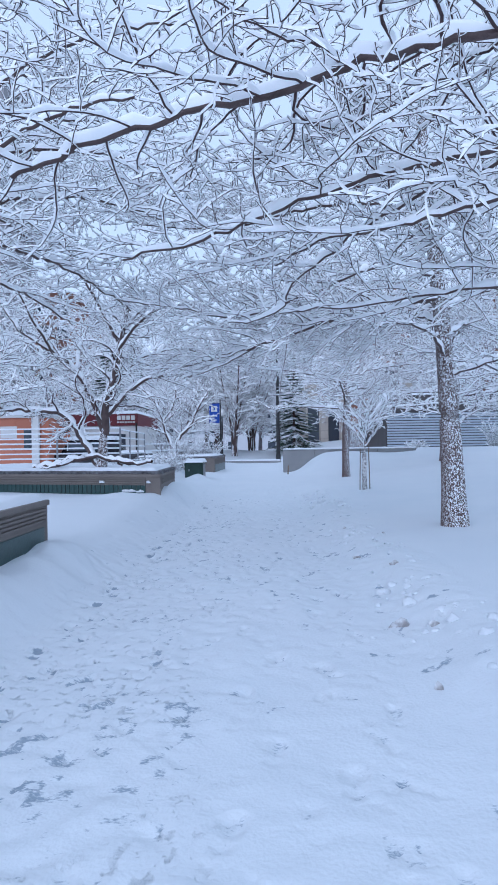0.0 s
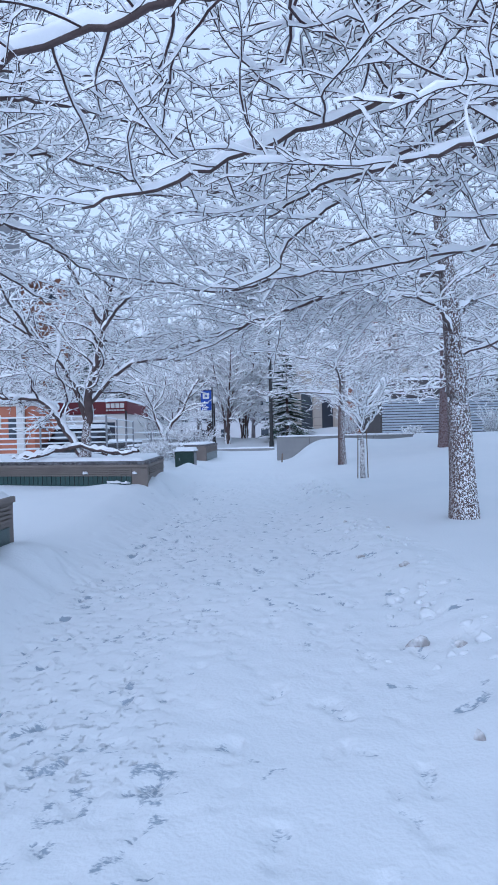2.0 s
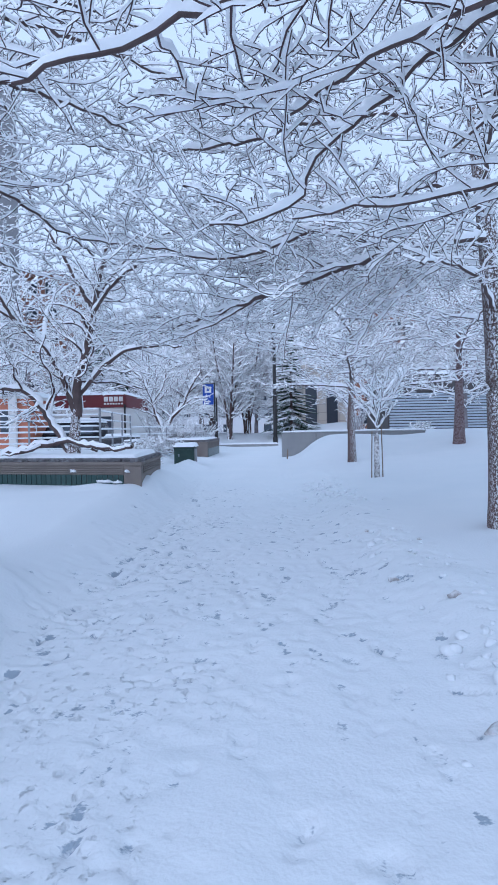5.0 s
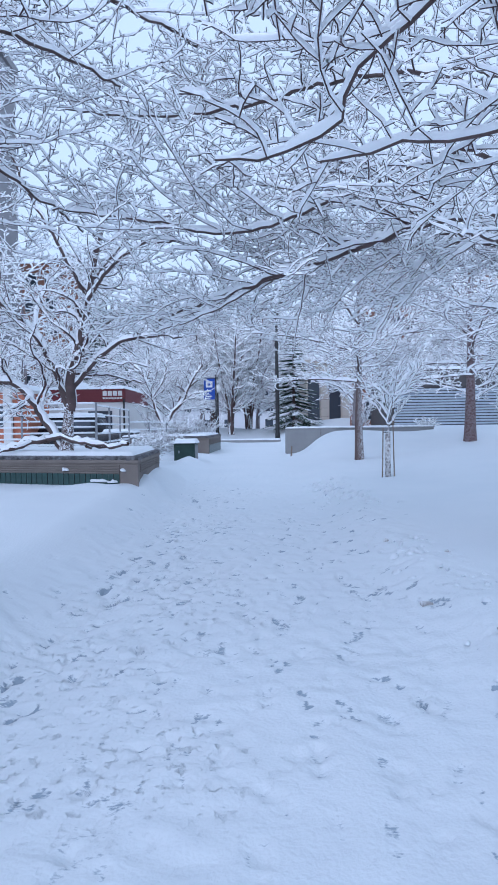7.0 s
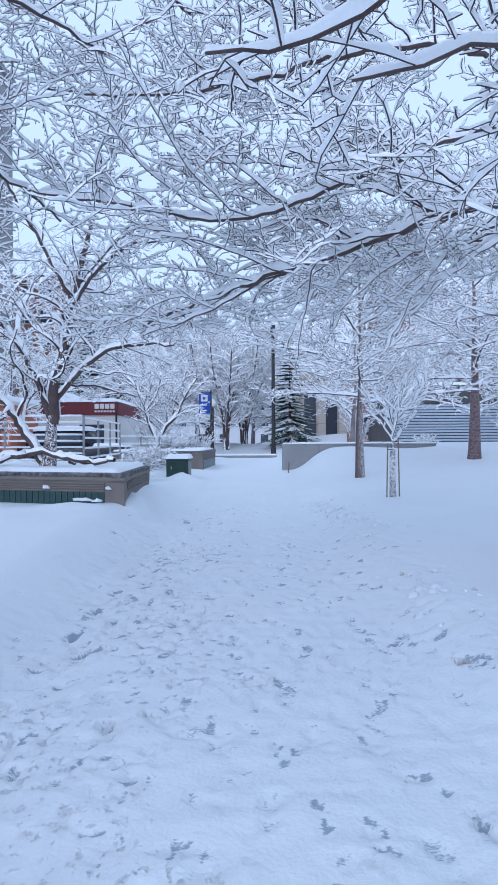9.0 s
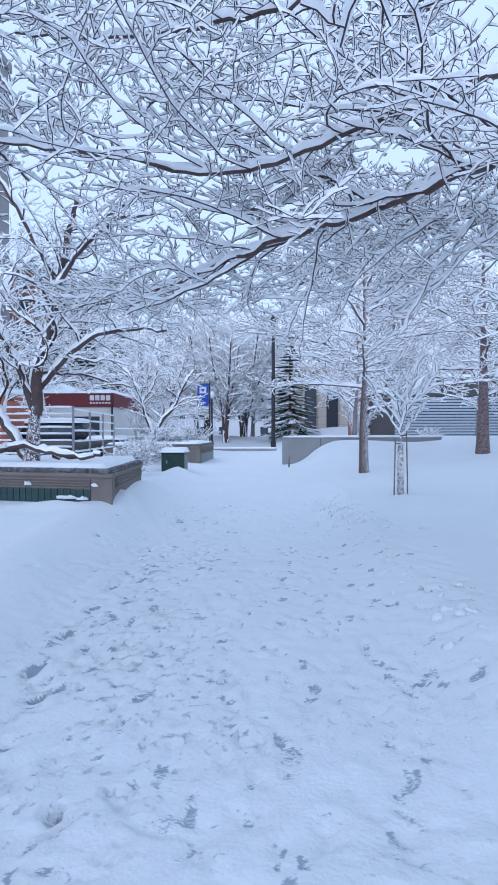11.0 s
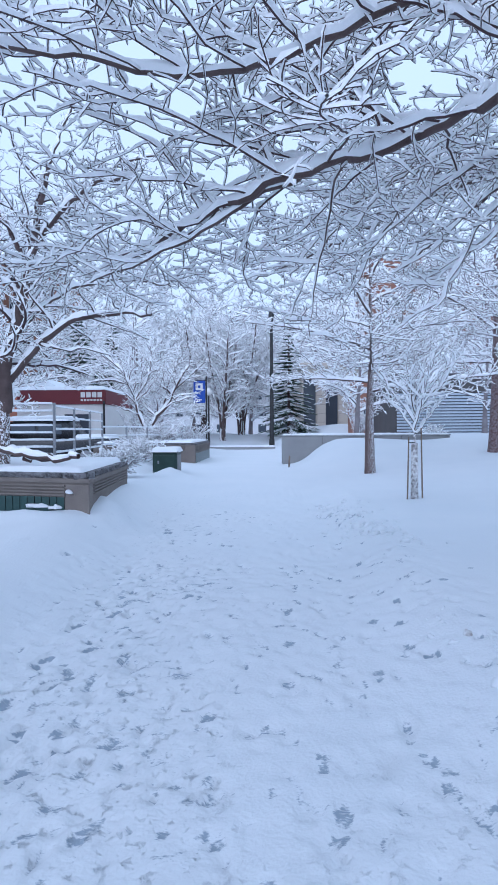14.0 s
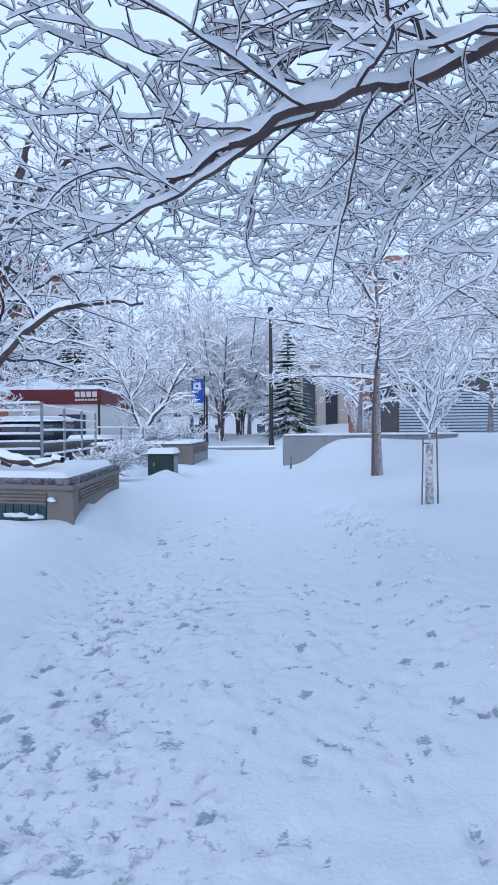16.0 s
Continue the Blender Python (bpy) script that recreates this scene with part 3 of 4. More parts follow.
tree("tree", "tall leafless tree with snow-plastered trunk beside the path", BA,
     [(lean(z), 0, z) for z in (-0.1, 0.2, 1.5, 3.0, 5.0, 7.0, 9.0)], limbs_a, ELM, 3, trunk_r=0.2, thick=0.52, taper=0.3)

# the tree just before it, whose trunk stays out of sight beside the walker
BB = (3.2, 4.6, 0.2)
limbs_b = [
    (rel(BB, [(3.2, 4.6, 2.9), (2.0, 4.5, 2.95), (1.0, 4.72, 2.8), (0.7, 5.2, 2.9), (0.3, 5.5, 2.8)]), 0.04),
    (rel(BB, [(3.2, 4.6, 3.3), (1.8, 4.7, 3.3), (0.65, 4.92, 3.14), (-0.1, 4.9, 2.85), (-0.8, 5.1, 2.75)]), 0.05),
    (rel(BB, [(3.2, 4.6, 2.6), (2.2, 5.3, 2.6), (1.2, 5.9, 2.6), (0.35, 6.3, 2.6)]), 0.035),
    (rel(BB, [(3.2, 4.6, 3.9), (1.55, 4.3, 3.8), (0.26, 4.3, 3.47), (-0.37, 4.35, 3.37), (-1.36, 4.5, 3.1)]), 0.075),
    (rel(BB, [(1.8, 4.9, 3.3), (1.2, 5.4, 3.2), (0.55, 5.75, 2.8), (0.3, 5.85, 2.5), (0.07, 5.85, 2.45), (-0.1, 5.9, 2.45)]), 0.03),
    (rel(BB, [(3.2, 4.6, 3.4), (2.8, 5.8, 3.8), (2.3, 7.0, 3.9), (1.7, 7.9, 3.6)]), 0.05),
    (rel(BB, [(3.2, 4.6, 4.8), (2.0, 5.0, 5.8), (0.6, 5.6, 6.2), (-0.6, 6.2, 6.2)]), 0.05),
    (rel(BB, [(3.2, 4.6, 4.4), (2.6, 6.2, 4.9), (2.2, 7.6, 5.2)]), 0.05),
]
THIN = dict(ELM, counts=(4.8, 8.5, 12.0), long=(1.5, 0.5, 0.15))
tree("tree", "leafless tree with snowy limbs arching over the footpath", BB,
     [(0, 0, -0.1), (0, 0, 1.5), (0.0, 0, 3.2), (0.02, 0, 5.0), (0.05, 0.1, 7.0)], limbs_b, THIN, 11, trunk_r=0.22, thick=0.55)

# the tree in the near planter
BD = (-3.7, 6.3, 0.85)
limbs_d = [
    (rel(BD, [(-3.3, 6.6, 3.2), (-2.4, 6.3, 4.0), (-1.5, 6.0, 4.3), (-0.8, 5.6, 4.2)]), 0.05),
    (rel(BD, [(-3.3, 6.6, 3.3), (-2.6, 7.4, 4.1), (-1.9, 8.4, 4.5), (-1.2, 9.4, 4.6)]), 0.05),
    (rel(BD, [(-3.2, 6.6, 3.6), (-2.6, 7.8, 3.7), (-2.2, 9.0, 3.7), (-1.8, 10.2, 3.5)]), 0.045),
    (rel(BD, [(-3.2, 6.6, 3.8), (-2.4, 6.8, 5.0), (-1.4, 7.2, 5.8), (-0.4, 7.6, 6.1)]), 0.05),
    (rel(BD, [(-3.2, 6.7, 4.0), (-2.7, 8.0, 5.2), (-2.0, 9.4, 6.0), (-1.2, 10.6, 6.4)]), 0.05),
    (rel(BD, [(-3.2, 6.7, 4.4), (-3.2, 8.4, 5.2), (-3.2, 10.0, 5.6), (-3.0, 11.6, 5.6)]), 0.05),
    (rel(BD, [(-3.3, 6.6, 3.0), (-3.2, 7.8, 3.4), (-3.0, 9.0, 3.5), (-2.7, 10.2, 3.3)]), 0.045),
    (rel(BD, [(-3.2, 6.7, 3.6), (-3.4, 8.0, 4.3), (-3.4, 9.4, 4.6), (-3.2, 10.8, 4.5)]), 0.05),
    (rel(BD, [(-3.2, 6.7, 4.2), (-2.2, 7.9, 4.9), (-1.3, 9.0, 5.2), (-0.5, 10.0, 5.3)]), 0.05),
    (rel(BD, [(-3.2, 6.7, 4.8), (-2.6, 8.6, 6.2), (-2.2, 10.2, 7.0)]), 0.05),
    (rel(BD, [(-3.3, 6.6, 3.0), (-2.7, 5.2, 3.6), (-1.9, 4.2, 3.9), (-1.0, 3.6, 3.8)]), 0.045),
]
tree("tree", "dark leafless tree growing in the near planter", BD,
     [(0, 0, -0.1), (0.1, 0.1, 1.2), (0.4, 0.3, 2.4), (0.5, 0.4, 3.6), (0.5, 0.6, 5.4)], limbs_d, dict(THIN, counts=(4.1, 7.2, 9.5)), 19, trunk_r=0.17, bark=M_LIMB)

# the spreading fruit tree in the second planter
APPLE = dict(ELM, counts=(5.4, 8.6, 8.6), wander=0.2, long=(1.8, 0.75, 0.25), droop=(0.0, 0.015, 0.02, 0.01))
BE = (-3.6, 15.2, 0.85)
limbs_e = [
    ([(0.0, 0, 0.1), (-0.35, 0, 0.7), (-0.75, -0.1, 1.3), (-1.2, -0.2, 1.45), (-2.0, -0.4, 1.5), (-2.8, -0.6, 1.8)], 0.1),
    ([(0.1, 0, 0.9), (-0.1, -0.1, 1.6), (-0.45, -0.2, 2.3), (-0.9, -0.4, 2.7), (-1.6, -0.6, 3.2)], 0.09),
    ([(0.12, 0, 0.9), (0.2, -0.1, 1.6), (0.45, -0.2, 2.4), (0.6, -0.2, 3.2), (0.9, -0.4, 4.2)], 0.115),
    ([(0.2, -0.05, 1.3), (0.6, -0.1, 1.75), (1.1, -0.2, 2.1), (1.7, -0.3, 2.2), (2.3, -0.5, 2.15)], 0.065),
    ([(0.3, -0.1, 2.0), (0.9, 0.5, 2.7), (1.6, 1.1, 3.0), (2.3, 1.6, 3.0)], 0.045),
    ([(0.4, -0.2, 2.6), (1.0, -0.8, 3.2), (1.7, -1.4, 3.5), (2.4, -2.0, 3.4)], 0.045),
    ([(-0.45, -0.2, 2.3), (-0.6, 0.6, 3.1), (-0.5, 1.4, 3.7), (-0.2, 2.2, 4.2)], 0.045),
    ([(0.6, -0.2, 3.2), (1.2, 0.0, 4.0), (1.9, 0.2, 4.5), (2.6, 0.3, 4.7)], 0.04),
    ([(-0.9, -0.4, 2.7), (-1.2, -1.0, 3.4), (-1.3, -1.6, 4.0)], 0.04),
    ([(0.5, -0.2, 3.0), (0.1, -0.6, 3.9), (-0.3, -0.9, 4.7), (-0.5, -1.2, 5.4)], 0.045),
    ([(0.9, -0.4, 4.2), (1.2, -0.2, 5.2), (1.4, 0.0, 6.0)], 0.035),
    ([(-1.6, -0.6, 3.2), (-2.2, -0.5, 4.1), (-2.6, -0.4, 5.0)], 0.04),
]
tree("fruit_tree", "old forked fruit tree heaped with snow in a planter", BE,
     [(0, 0, -0.1), (0.05, 0, 0.3), (0.1, 0, 0.9), (0.15, -0.05, 1.3)], limbs_e, APPLE, 23, trunk_r=0.175, bark=M_BARK, snow=(0.021, 0.007), thick=0.9)
w = Wood(5)
w.strand(smooth_line([(-5.2, 15.5, 0.98), (-4.6, 15.3, 1.06), (-4.0, 15.1, 1.2), (-3.5, 15.0, 1.22), (-3.0, 14.85, 1.08), (-2.6, 14.75, 1.06), (-2.3, 14.7, 1.1)], 0.1, w.rng, 0.025), 0.085, 0.035, 0)
w.strand(smooth_line([(-3.1, 14.85, 1.08), (-2.8, 15.1, 1.04), (-2.45, 15.3, 1.1)], 0.08, w.rng, 0.02), 0.04, 0.012, 0)
w.strand(smooth_line([(-4.2, 15.15, 1.14), (-4.5, 14.95, 1.04), (-4.9, 14.95, 0.98)], 0.08, w.rng, 0.02), 0.04, 0.012, 0)
log = thing("fallen_branch", "snow-capped dark branch lying along the planter", "branch")
link("wood", mesh_from("wood", *w.tubes(lambda k: True, 8)), M_LIMB, log, smooth=True)
link("snow", mesh_from("snow", *w.snow(lambda k: True, 0.022, 0.01, 4, 5)), M_TWIG_SNOW, log, smooth=True)

# slimmer tree further along the lawn
BC = (2.98, 21.9, 0.2)
MID = dict(ELM, counts=(4.4, 6.6, 6.0), ratios=(0.5, 0.42, 0.36), short=(0.6, 0.3, 0.12), long=(2.2, 0.9, 0.35), tip=0.006, seg=(0.3, 0.2, 0.14, 0.1))
rr_ = random.Random(31)
tree("tree", "slender leafless tree with frosted drooping branches on the lawn", BC,
     [(0, 0, -0.1), (-0.02, 0, 1.5), (0.02, 0, 3.0), (0, 0, 5), (0, 0, 7.5)], auto_limbs(rr_, 7.2, 2.2, 18, 4.0, (0.15, 0.9), 0.06), MID, 37, trunk_r=0.15, bark=M_BARK_SIDE, snow=(0.026, 0.009), taper=0.12)
BT = (6.85, 23.9, 0.75)
tree("tree", "leafless tree with a reddish trunk on the far lawn", BT,
     [(0, 0, -0.1), (0.02, 0, 1.5), (0.02, 0, 3.0), (0, 0, 5.5), (0, 0, 8.5)], auto_limbs(rr_, 8.2, 2.3, 19, 4.6, (0.1, 0.9), 0.06), MID, 41, trunk_r=0.21, bark=M_RED, snow=(0.026, 0.009), taper=0.12)

# young staked tree with a pale trunk guard
BS = (2.78, 16.85, 0.16)
YOUNG = dict(ELM, counts=(6.5, 5.0, 4.0), spread=(25, 45), droop=(0, 0, 0, 0), long=(0.8, 0.35, 0.2), short=(0.25, 0.12, 0.06), tip=0.004)
lim = []
for k in range(11):
    a = k * 2.4
    L = 0.55 + 0.24 * (k % 3)
    z = 1.15 + 0.06 * k
    c, s_ = math.cos(a), math.sin(a)
    lim.append(([(0, 0, z), (c * 0.2 * L, s_ * 0.2 * L, z + 0.3 * L), (c * 0.5 * L, s_ * 0.5 * L, z + 0.62 * L), (c * 0.72 * L, s_ * 0.72 * L, z + 1.0 * L)], 0.016))
young = tree("young_tree", "young staked tree with a pale wrapped trunk", BS, [(0, 0, -0.1), (0, 0, 0.7), (0.01, 0, 1.35), (0, 0, 2.6)], lim, YOUNG, 43, trunk_r=0.032, bark=M_WRAP, snow=(0.034, 0.016))
part("trunk_guard", rod((0, 0, -0.1), (0, 0, 1.05), 0.07, 0.055, 12), M_WRAP, young, "pale mottled trunk guard", True)
for dx, h_ in ((-0.13, 1.15), (0.13, 1.3)):
    part("stake", rod((dx, -0.03, -0.1), (dx * 0.8, -0.03, h_), 0.014, 0.012, 6), M_WOOD, young)
    part("tie", box(min(0, dx * 0.8), max(0, dx * 0.8), -0.045, -0.03, h_ - 0.1, h_ - 0.085), M_BLACK, young)


tree("fruit_tree", "forked snowy tree beyond the utility cabinet", (-4.5, 33.2, 0.3), [(0, 0, -0.1), (0.02, 0, 0.6), (0.05, 0, 1.15)],
     [([(0.05, 0, 1.0), (-0.3, 0, 1.9), (-0.55, 0, 2.9), (-1.1, 0.1, 3.8), (-1.9, 0.2, 4.4)], 0.11),
      ([(0.05, 0, 1.0), (0.5, 0, 1.75), (1.0, -0.1, 2.3), (1.3, -0.1, 3.0), (1.9, -0.2, 3.9)], 0.11),
      ([(-0.45, 0, 2.5), (0.0, 0.2, 3.3), (0.2, 0.3, 4.3), (0.1, 0.4, 5.4)], 0.07),
      ([(0.8, 0, 2.05), (0.9, 0.1, 3.0), (1.3, 0.2, 4.0), (1.5, 0.3, 4.9)], 0.07),
      ([(-0.7, 0, 3.1), (-1.5, 0, 3.3), (-2.4, 0, 3.2), (-3.1, 0, 3.0)], 0.06),
      ([(1.25, 0, 2.9), (1.8, 0.1, 3.4), (2.5, 0.1, 4.0)], 0.06),
      ([(1.0, 0, 2.3), (1.5, -0.2, 2.6), (2.0, -0.3, 2.7)], 0.04)],
     dict(MID, wander=0.2), 47, trunk_r=0.17, bark=M_BARK, snow=(0.026, 0.009), thick=0.9)


# ---- background trees: a few kinds, repeated ----
FAR = dict(ELM, ratios=(0.5, 0.42, 0.36), counts=(3.0, 3.2, 2.8), short=(0.7, 0.4, 0.25), long=(2.6, 1.2, 0.5), tip=0.0095, seg=(0.6, 0.45, 0.3, 0.25), roll=0.8)
WOOD_EDGE = dict(FAR, counts=(2.6, 3.4, 0.0), long=(3.2, 1.5, 0.5), short=(1.0, 0.6, 0.3), tip=0.014, seg=(0.9, 0.6, 0.5, 0.4))
protos = []
for k in range(5):
    rr_ = random.Random(60 + k)
    h_ = (8.5, 9.5, 7.5, 10.0, 9.0)[k]
    protos.append(tree("tree", "hoar-frosted leafless tree behind the path", (0, 0, 0), [(0, 0, -0.3), (0.1, 0, 1.5), (0.2, 0.1, 4), (0.1, 0, h_)],
                       auto_limbs(rr_, h_, (1.6, 2.6, 1.4, 1.2, 1.6)[k], 20, (4.2, 4.5, 4.4, 4.6, 4.8)[k], (0.35, 1.1), 0.07), FAR if k < 3 else WOOD_EDGE, 70 + k, top=3 if k < 3 else 2,
                       trunk_r=(0.19, 0.26, 0.18, 0.22, 0.22)[k], bark=M_PALEBARK, snow=(0.045, 0.021) if k < 3 else (0.08, 0.045), twig=M_FROST, sides=(8, 5, 3), near=False, taper=0.12))

stems = []
for k in range(7):
    a, q = k * 0.9, 0.5 + 0.25 * (k % 3)
    c, s_ = math.cos(a), math.sin(a)
    stems.append(([(0.15 * c, 0.15 * s_, -0.1), (0.3 * c * q, 0.3 * s_ * q, 1.5), (0.9 * c * q, 0.9 * s_ * q, 3.6), (1.9 * c * q, 1.9 * s_ * q, 6.0), (2.6 * c * q, 2.6 * s_ * q, 8.5)], 0.13))
protos.append(tree("tree", "clump of dark leaning stems at the path end", (0, 0, 0), [(0, 0, -0.3), (0.02, 0, 0.3), (0.05, 0, 0.7)], stems, FAR, 90, trunk_r=0.22, bark=M_PALEBARK,
                   snow=(0.045, 0.028), twig=M_FROST, sides=(8, 6, 3), thick=1.0))

spots = [(-7.5, 46, 0, 1.0), (-6.2, 42, 2, 0.8), (-13, 47, 1, 1.1), (-10.5, 23.5, 1, 0.9), (-10.5, 31.5, 0, 1.0), (-2.3, 57, 5, 1.0), (-0.9, 61, 5, 1.15), (-4.3, 63, 5, 1.1),
         (11, 36, 2, 0.9), (4.6, 34, 2, 0.85), (-15, 34, 2, 1.1), (11.5, 30, 1, 0.9), (6.8, 15.5, 1, 0.8), (-7.2, 13.5, 1, 0.85),
         (-10, 60, 3, 1.3), (-16, 66, 4, 1.6), (-6, 72, 3, 1.5), (-3.6, 84, 4, 1.7), (-0.2, 95, 3, 1.6), (2.2, 78, 4, 1.3), (8, 70, 3, 1.5), (13, 60, 4, 1.4), (19, 50, 3, 1.3), (20, 68, 4, 1.6), (-22, 52, 3, 1.4),
         (-12, 90, 4, 2.0), (6, 100, 3, 2.0), (14, 84, 4, 1.8), (-20, 84, 3, 1.9)]
for k, (x, y, kind_, size) in enumerate(spots):
    m = pose(x, y, ground_z(x, y) - 0.05, 0, 0, 77 * k) @ Matrix.Diagonal((size, size, size, 1))
    src = protos[kind_]
    copy = copy_thing(src, m)
    copy.scale = (size, size, size)
    tagged(copy, group="background trees")
for src in protos:
    for child in list(src.children):
        bpy.data.objects.remove(child)
    bpy.data.objects.remove(src)


# ---- snow slabs, planters, rails ----
def snow_slab(x0, x1, y0, y1, z0, thick, seed, cell=0.06, lump=0.03, over=0.03):
    """A soft-edged layer of snow."""
    nx, ny = max(6, int((x1 - x0) / cell)), max(6, int((y1 - y0) / cell))
    u, v = np.meshgrid(np.linspace(x0 - over, x1 + over, nx), np.linspace(y0 - over, y1 + over, ny))
    e = np.minimum(np.minimum(u - x0 + over, x1 + over - u), np.minimum(v - y0 + over, y1 + over - v))
    roll = np.sqrt(np.clip(1 - (1 - np.clip(e / max(thick, 0.05), 0, 1)) ** 2, 0, 1))
    z = z0 - 0.02 + (thick + 0.02) * roll + lump * (wave(u, v, 0.35, seed) - 0.5) * roll + 0.4 * lump * (wave(u, v, 0.11, seed + 1) - 0.5) * roll
    idx = np.arange(nx * ny).reshape(ny, nx)
    q = np.stack([idx[:-1, :-1], idx[:-1, 1:], idx[1:, 1:], idx[1:, :-1]], -1).reshape(-1, 4)
    return mesh_from("snow_cap", np.stack([u, v, z], -1).reshape(-1, 3), q)


def along(a, b_, u0, u1, out0, out1, z0, z1, bevel=0.005):
    """A bar laid along the edge from a to b_, between two offsets outward from it (edges run counter-clockwise seen from above)."""
    L = math.dist(a, b_)
    tx, ty = (b_[0] - a[0]) / L, (b_[1] - a[1]) / L
    bm = box(u0, L - u1, -out1, -out0, z0, z1, bevel)
    bm.transform(Matrix(((tx, -ty, 0, a[0]), (ty, tx, 0, a[1]), (0, 0, 1, 0), (0, 0, 0, 1))))
    return bm


def quad_cap(P, z0, thick, seed, nx=70, ny=60, lump_=0.04):
    """A soft-edged snow layer over a four-cornered plan."""
    u, v = np.meshgrid(np.linspace(0, 1, nx), np.linspace(0, 1, ny))
    w0, w1, w2, w3 = (1 - u) * (1 - v), u * (1 - v), u * v, (1 - u) * v
    X = w0 * P[0][0] + w1 * P[1][0] + w2 * P[2][0] + w3 * P[3][0]
    Y = w0 * P[0][1] + w1 * P[1][1] + w2 * P[2][1] + w3 * P[3][1]
    e = np.minimum(np.minimum(u, 1 - u) * math.dist(P[0], P[1]), np.minimum(v, 1 - v) * math.dist(P[1], P[2]))
    roll = np.sqrt(np.clip(1 - (1 - np.clip(e / 0.12, 0, 1)) ** 2, 0, 1))
    Z = z0 - 0.02 + (thick + 0.02) * roll + lump_ * (wave(X, Y, 0.4, seed) - 0.5) * roll + 0.4 * lump_ * (wave(X, Y, 0.13, seed + 1) - 0.5) * roll
    idx = np.arange(nx * ny).reshape(ny, nx)
    q = np.stack([idx[:-1, :-1], idx[:-1, 1:], idx[1:, 1:], idx[1:, :-1]], -1).reshape(-1, 4)
    return mesh_from("snow_cap", np.stack([X, Y, Z], -1).reshape(-1, 3), q)


def planter(label, plan, z0, z1, tiled, seed, scrub=True):
    """Concrete planter on a four-cornered plan (front left, front right, back right, back left), with ribbed bands and a snow cap."""
    ox, oy = plan[1]
    p = thing("planter", label, "planter", "concrete planters", (ox, oy, z0))
    P = [(x - ox, y - oy) for x, y in plan]
    h_ = z1 - z0
    bm = bmesh.new()
    lo = [bm.verts.new((x, y, 0)) for x, y in P]
    hi = [bm.verts.new((x, y, h_)) for x, y in P]
    bm.faces.new(hi)
    for k in range(4):
        bm.faces.new((lo[k], lo[(k + 1) % 4], hi[(k + 1) % 4], hi[k]))
    part("body", bm, M_CONC, p)
    for k in range(4):
        part("rim", along(P[k], P[(k + 1) % 4], -0.02, -0.02, -0.1, 0.022, h_ - 0.055, h_ + 0.004, 0.01), M_CONC, p)
    band = h_ - 0.08
    for k in range(2):
        a, b_ = P[k], P[k + 1]
        for r_ in range(4):
            z = band - 0.04 * r_
            part("rib", along(a, b_, 0.02 if k == 0 else 0.28, 0.34 if k == 0 else 0.1, -0.01, 0.024, z - 0.024, z, 0.006), M_CONC, p)
    part("pillar", along(P[0], P[1], math.dist(P[0], P[1]) - 0.32, -0.012, -0.02, 0.012, 0, band, 0.008), M_CONC, p)
    rnd = random.Random(seed)
    if tiled:
        L = math.dist(P[0], P[1])
        tx, ty = (P[1][0] - P[0][0]) / L, (P[1][1] - P[0][1]) / L
        tile = None
        for k in range(int((L - 0.36) / 0.112)):
            u = L - 0.4 - 0.112 * k
            if tile is None:
                tile = part("tile", box(-0.05, 0.05, -0.014, 0.012, -0.112, 0.112, 0.004), M_TILE, p)
                one = tile
            else:
                one = new("tile", tile.data)
                one.parent = p
            one.location = (P[0][0] + tx * u + ty * 0.004, P[0][1] + ty * u - tx * 0.004, band - 0.27 + rnd.uniform(-0.002, 0.002))
            one.rotation_euler = (0, 0, math.atan2(ty, tx))
    else:
        part("panel", along(P[1], P[2], 0.3, 0.12, -0.01, 0.01, 0, band - 0.2, 0.006), M_TILE, p, "dark green lower panel")
    if scrub:
        vines = bmesh.new()
        for k in range(2):
            a, b_ = P[k], P[k + 1]
            L = math.dist(a, b_)
            tx, ty = (b_[0] - a[0]) / L, (b_[1] - a[1]) / L
            for q in range(int(L * 90)):
                u, o0, o1, du = rnd.uniform(0, L), rnd.uniform(-0.06, 0), rnd.uniform(-0.02, 0.04), rnd.uniform(-0.12, 0.12)
                rod((a[0] + tx * u + ty * o0, a[1] + ty * u - tx * o0, h_ + rnd.uniform(0, 0.02)),
                    (a[0] + tx * (u + du) + ty * o1, a[1] + ty * (u + du) - tx * o1, h_ + rnd.uniform(0.0, 0.085)), 0.008, 0.005, 3, vines)
            part("soil_edge", along(a, b_, 0.02, 0.02, -0.2, -0.02, h_ - 0.01, h_ + 0.075, 0.02), M_SCRUB, p, "dark rooty soil edge")
        tagged(part("dead_vines", vines, M_SCRUB, p, "tangled dead vines under the snow"), kind="stuff")
    inset, low = (0.07, 0.07) if scrub else (0.0, 0.0)
    mx_, my_ = sum(x for x, _ in P) / 4, sum(y for _, y in P) / 4
    inner = [(x - math.copysign(inset, x - mx_), y - math.copysign(inset, y - my_)) for x, y in P]
    link("snow_cap", quad_cap(inner, h_ + low, 0.075, seed), M_SNOW, p, smooth=True)
    return p


planter("ribbed concrete planter with green tiled foot, snow-capped", [(-7.2, 15.75), (-2.04, 14.2), (-2.16, 17.3), (-7.2, 18.9)], -0.05, 0.83, True, 3)
planter("ribbed concrete planter heaped with snow beside the path", [(-7.0, 1.0), (-2.21, 1.0), (-2.21, 7.55), (-7.0, 7.55)], -0.05, 0.84, False, 5, False)
planter("low concrete planter with snow-covered shrubs", [(-5.2, 27.0), (-1.85, 27.0), (-1.7, 32.0), (-5.2, 32.0)], 0.0, 0.95, False, 9)

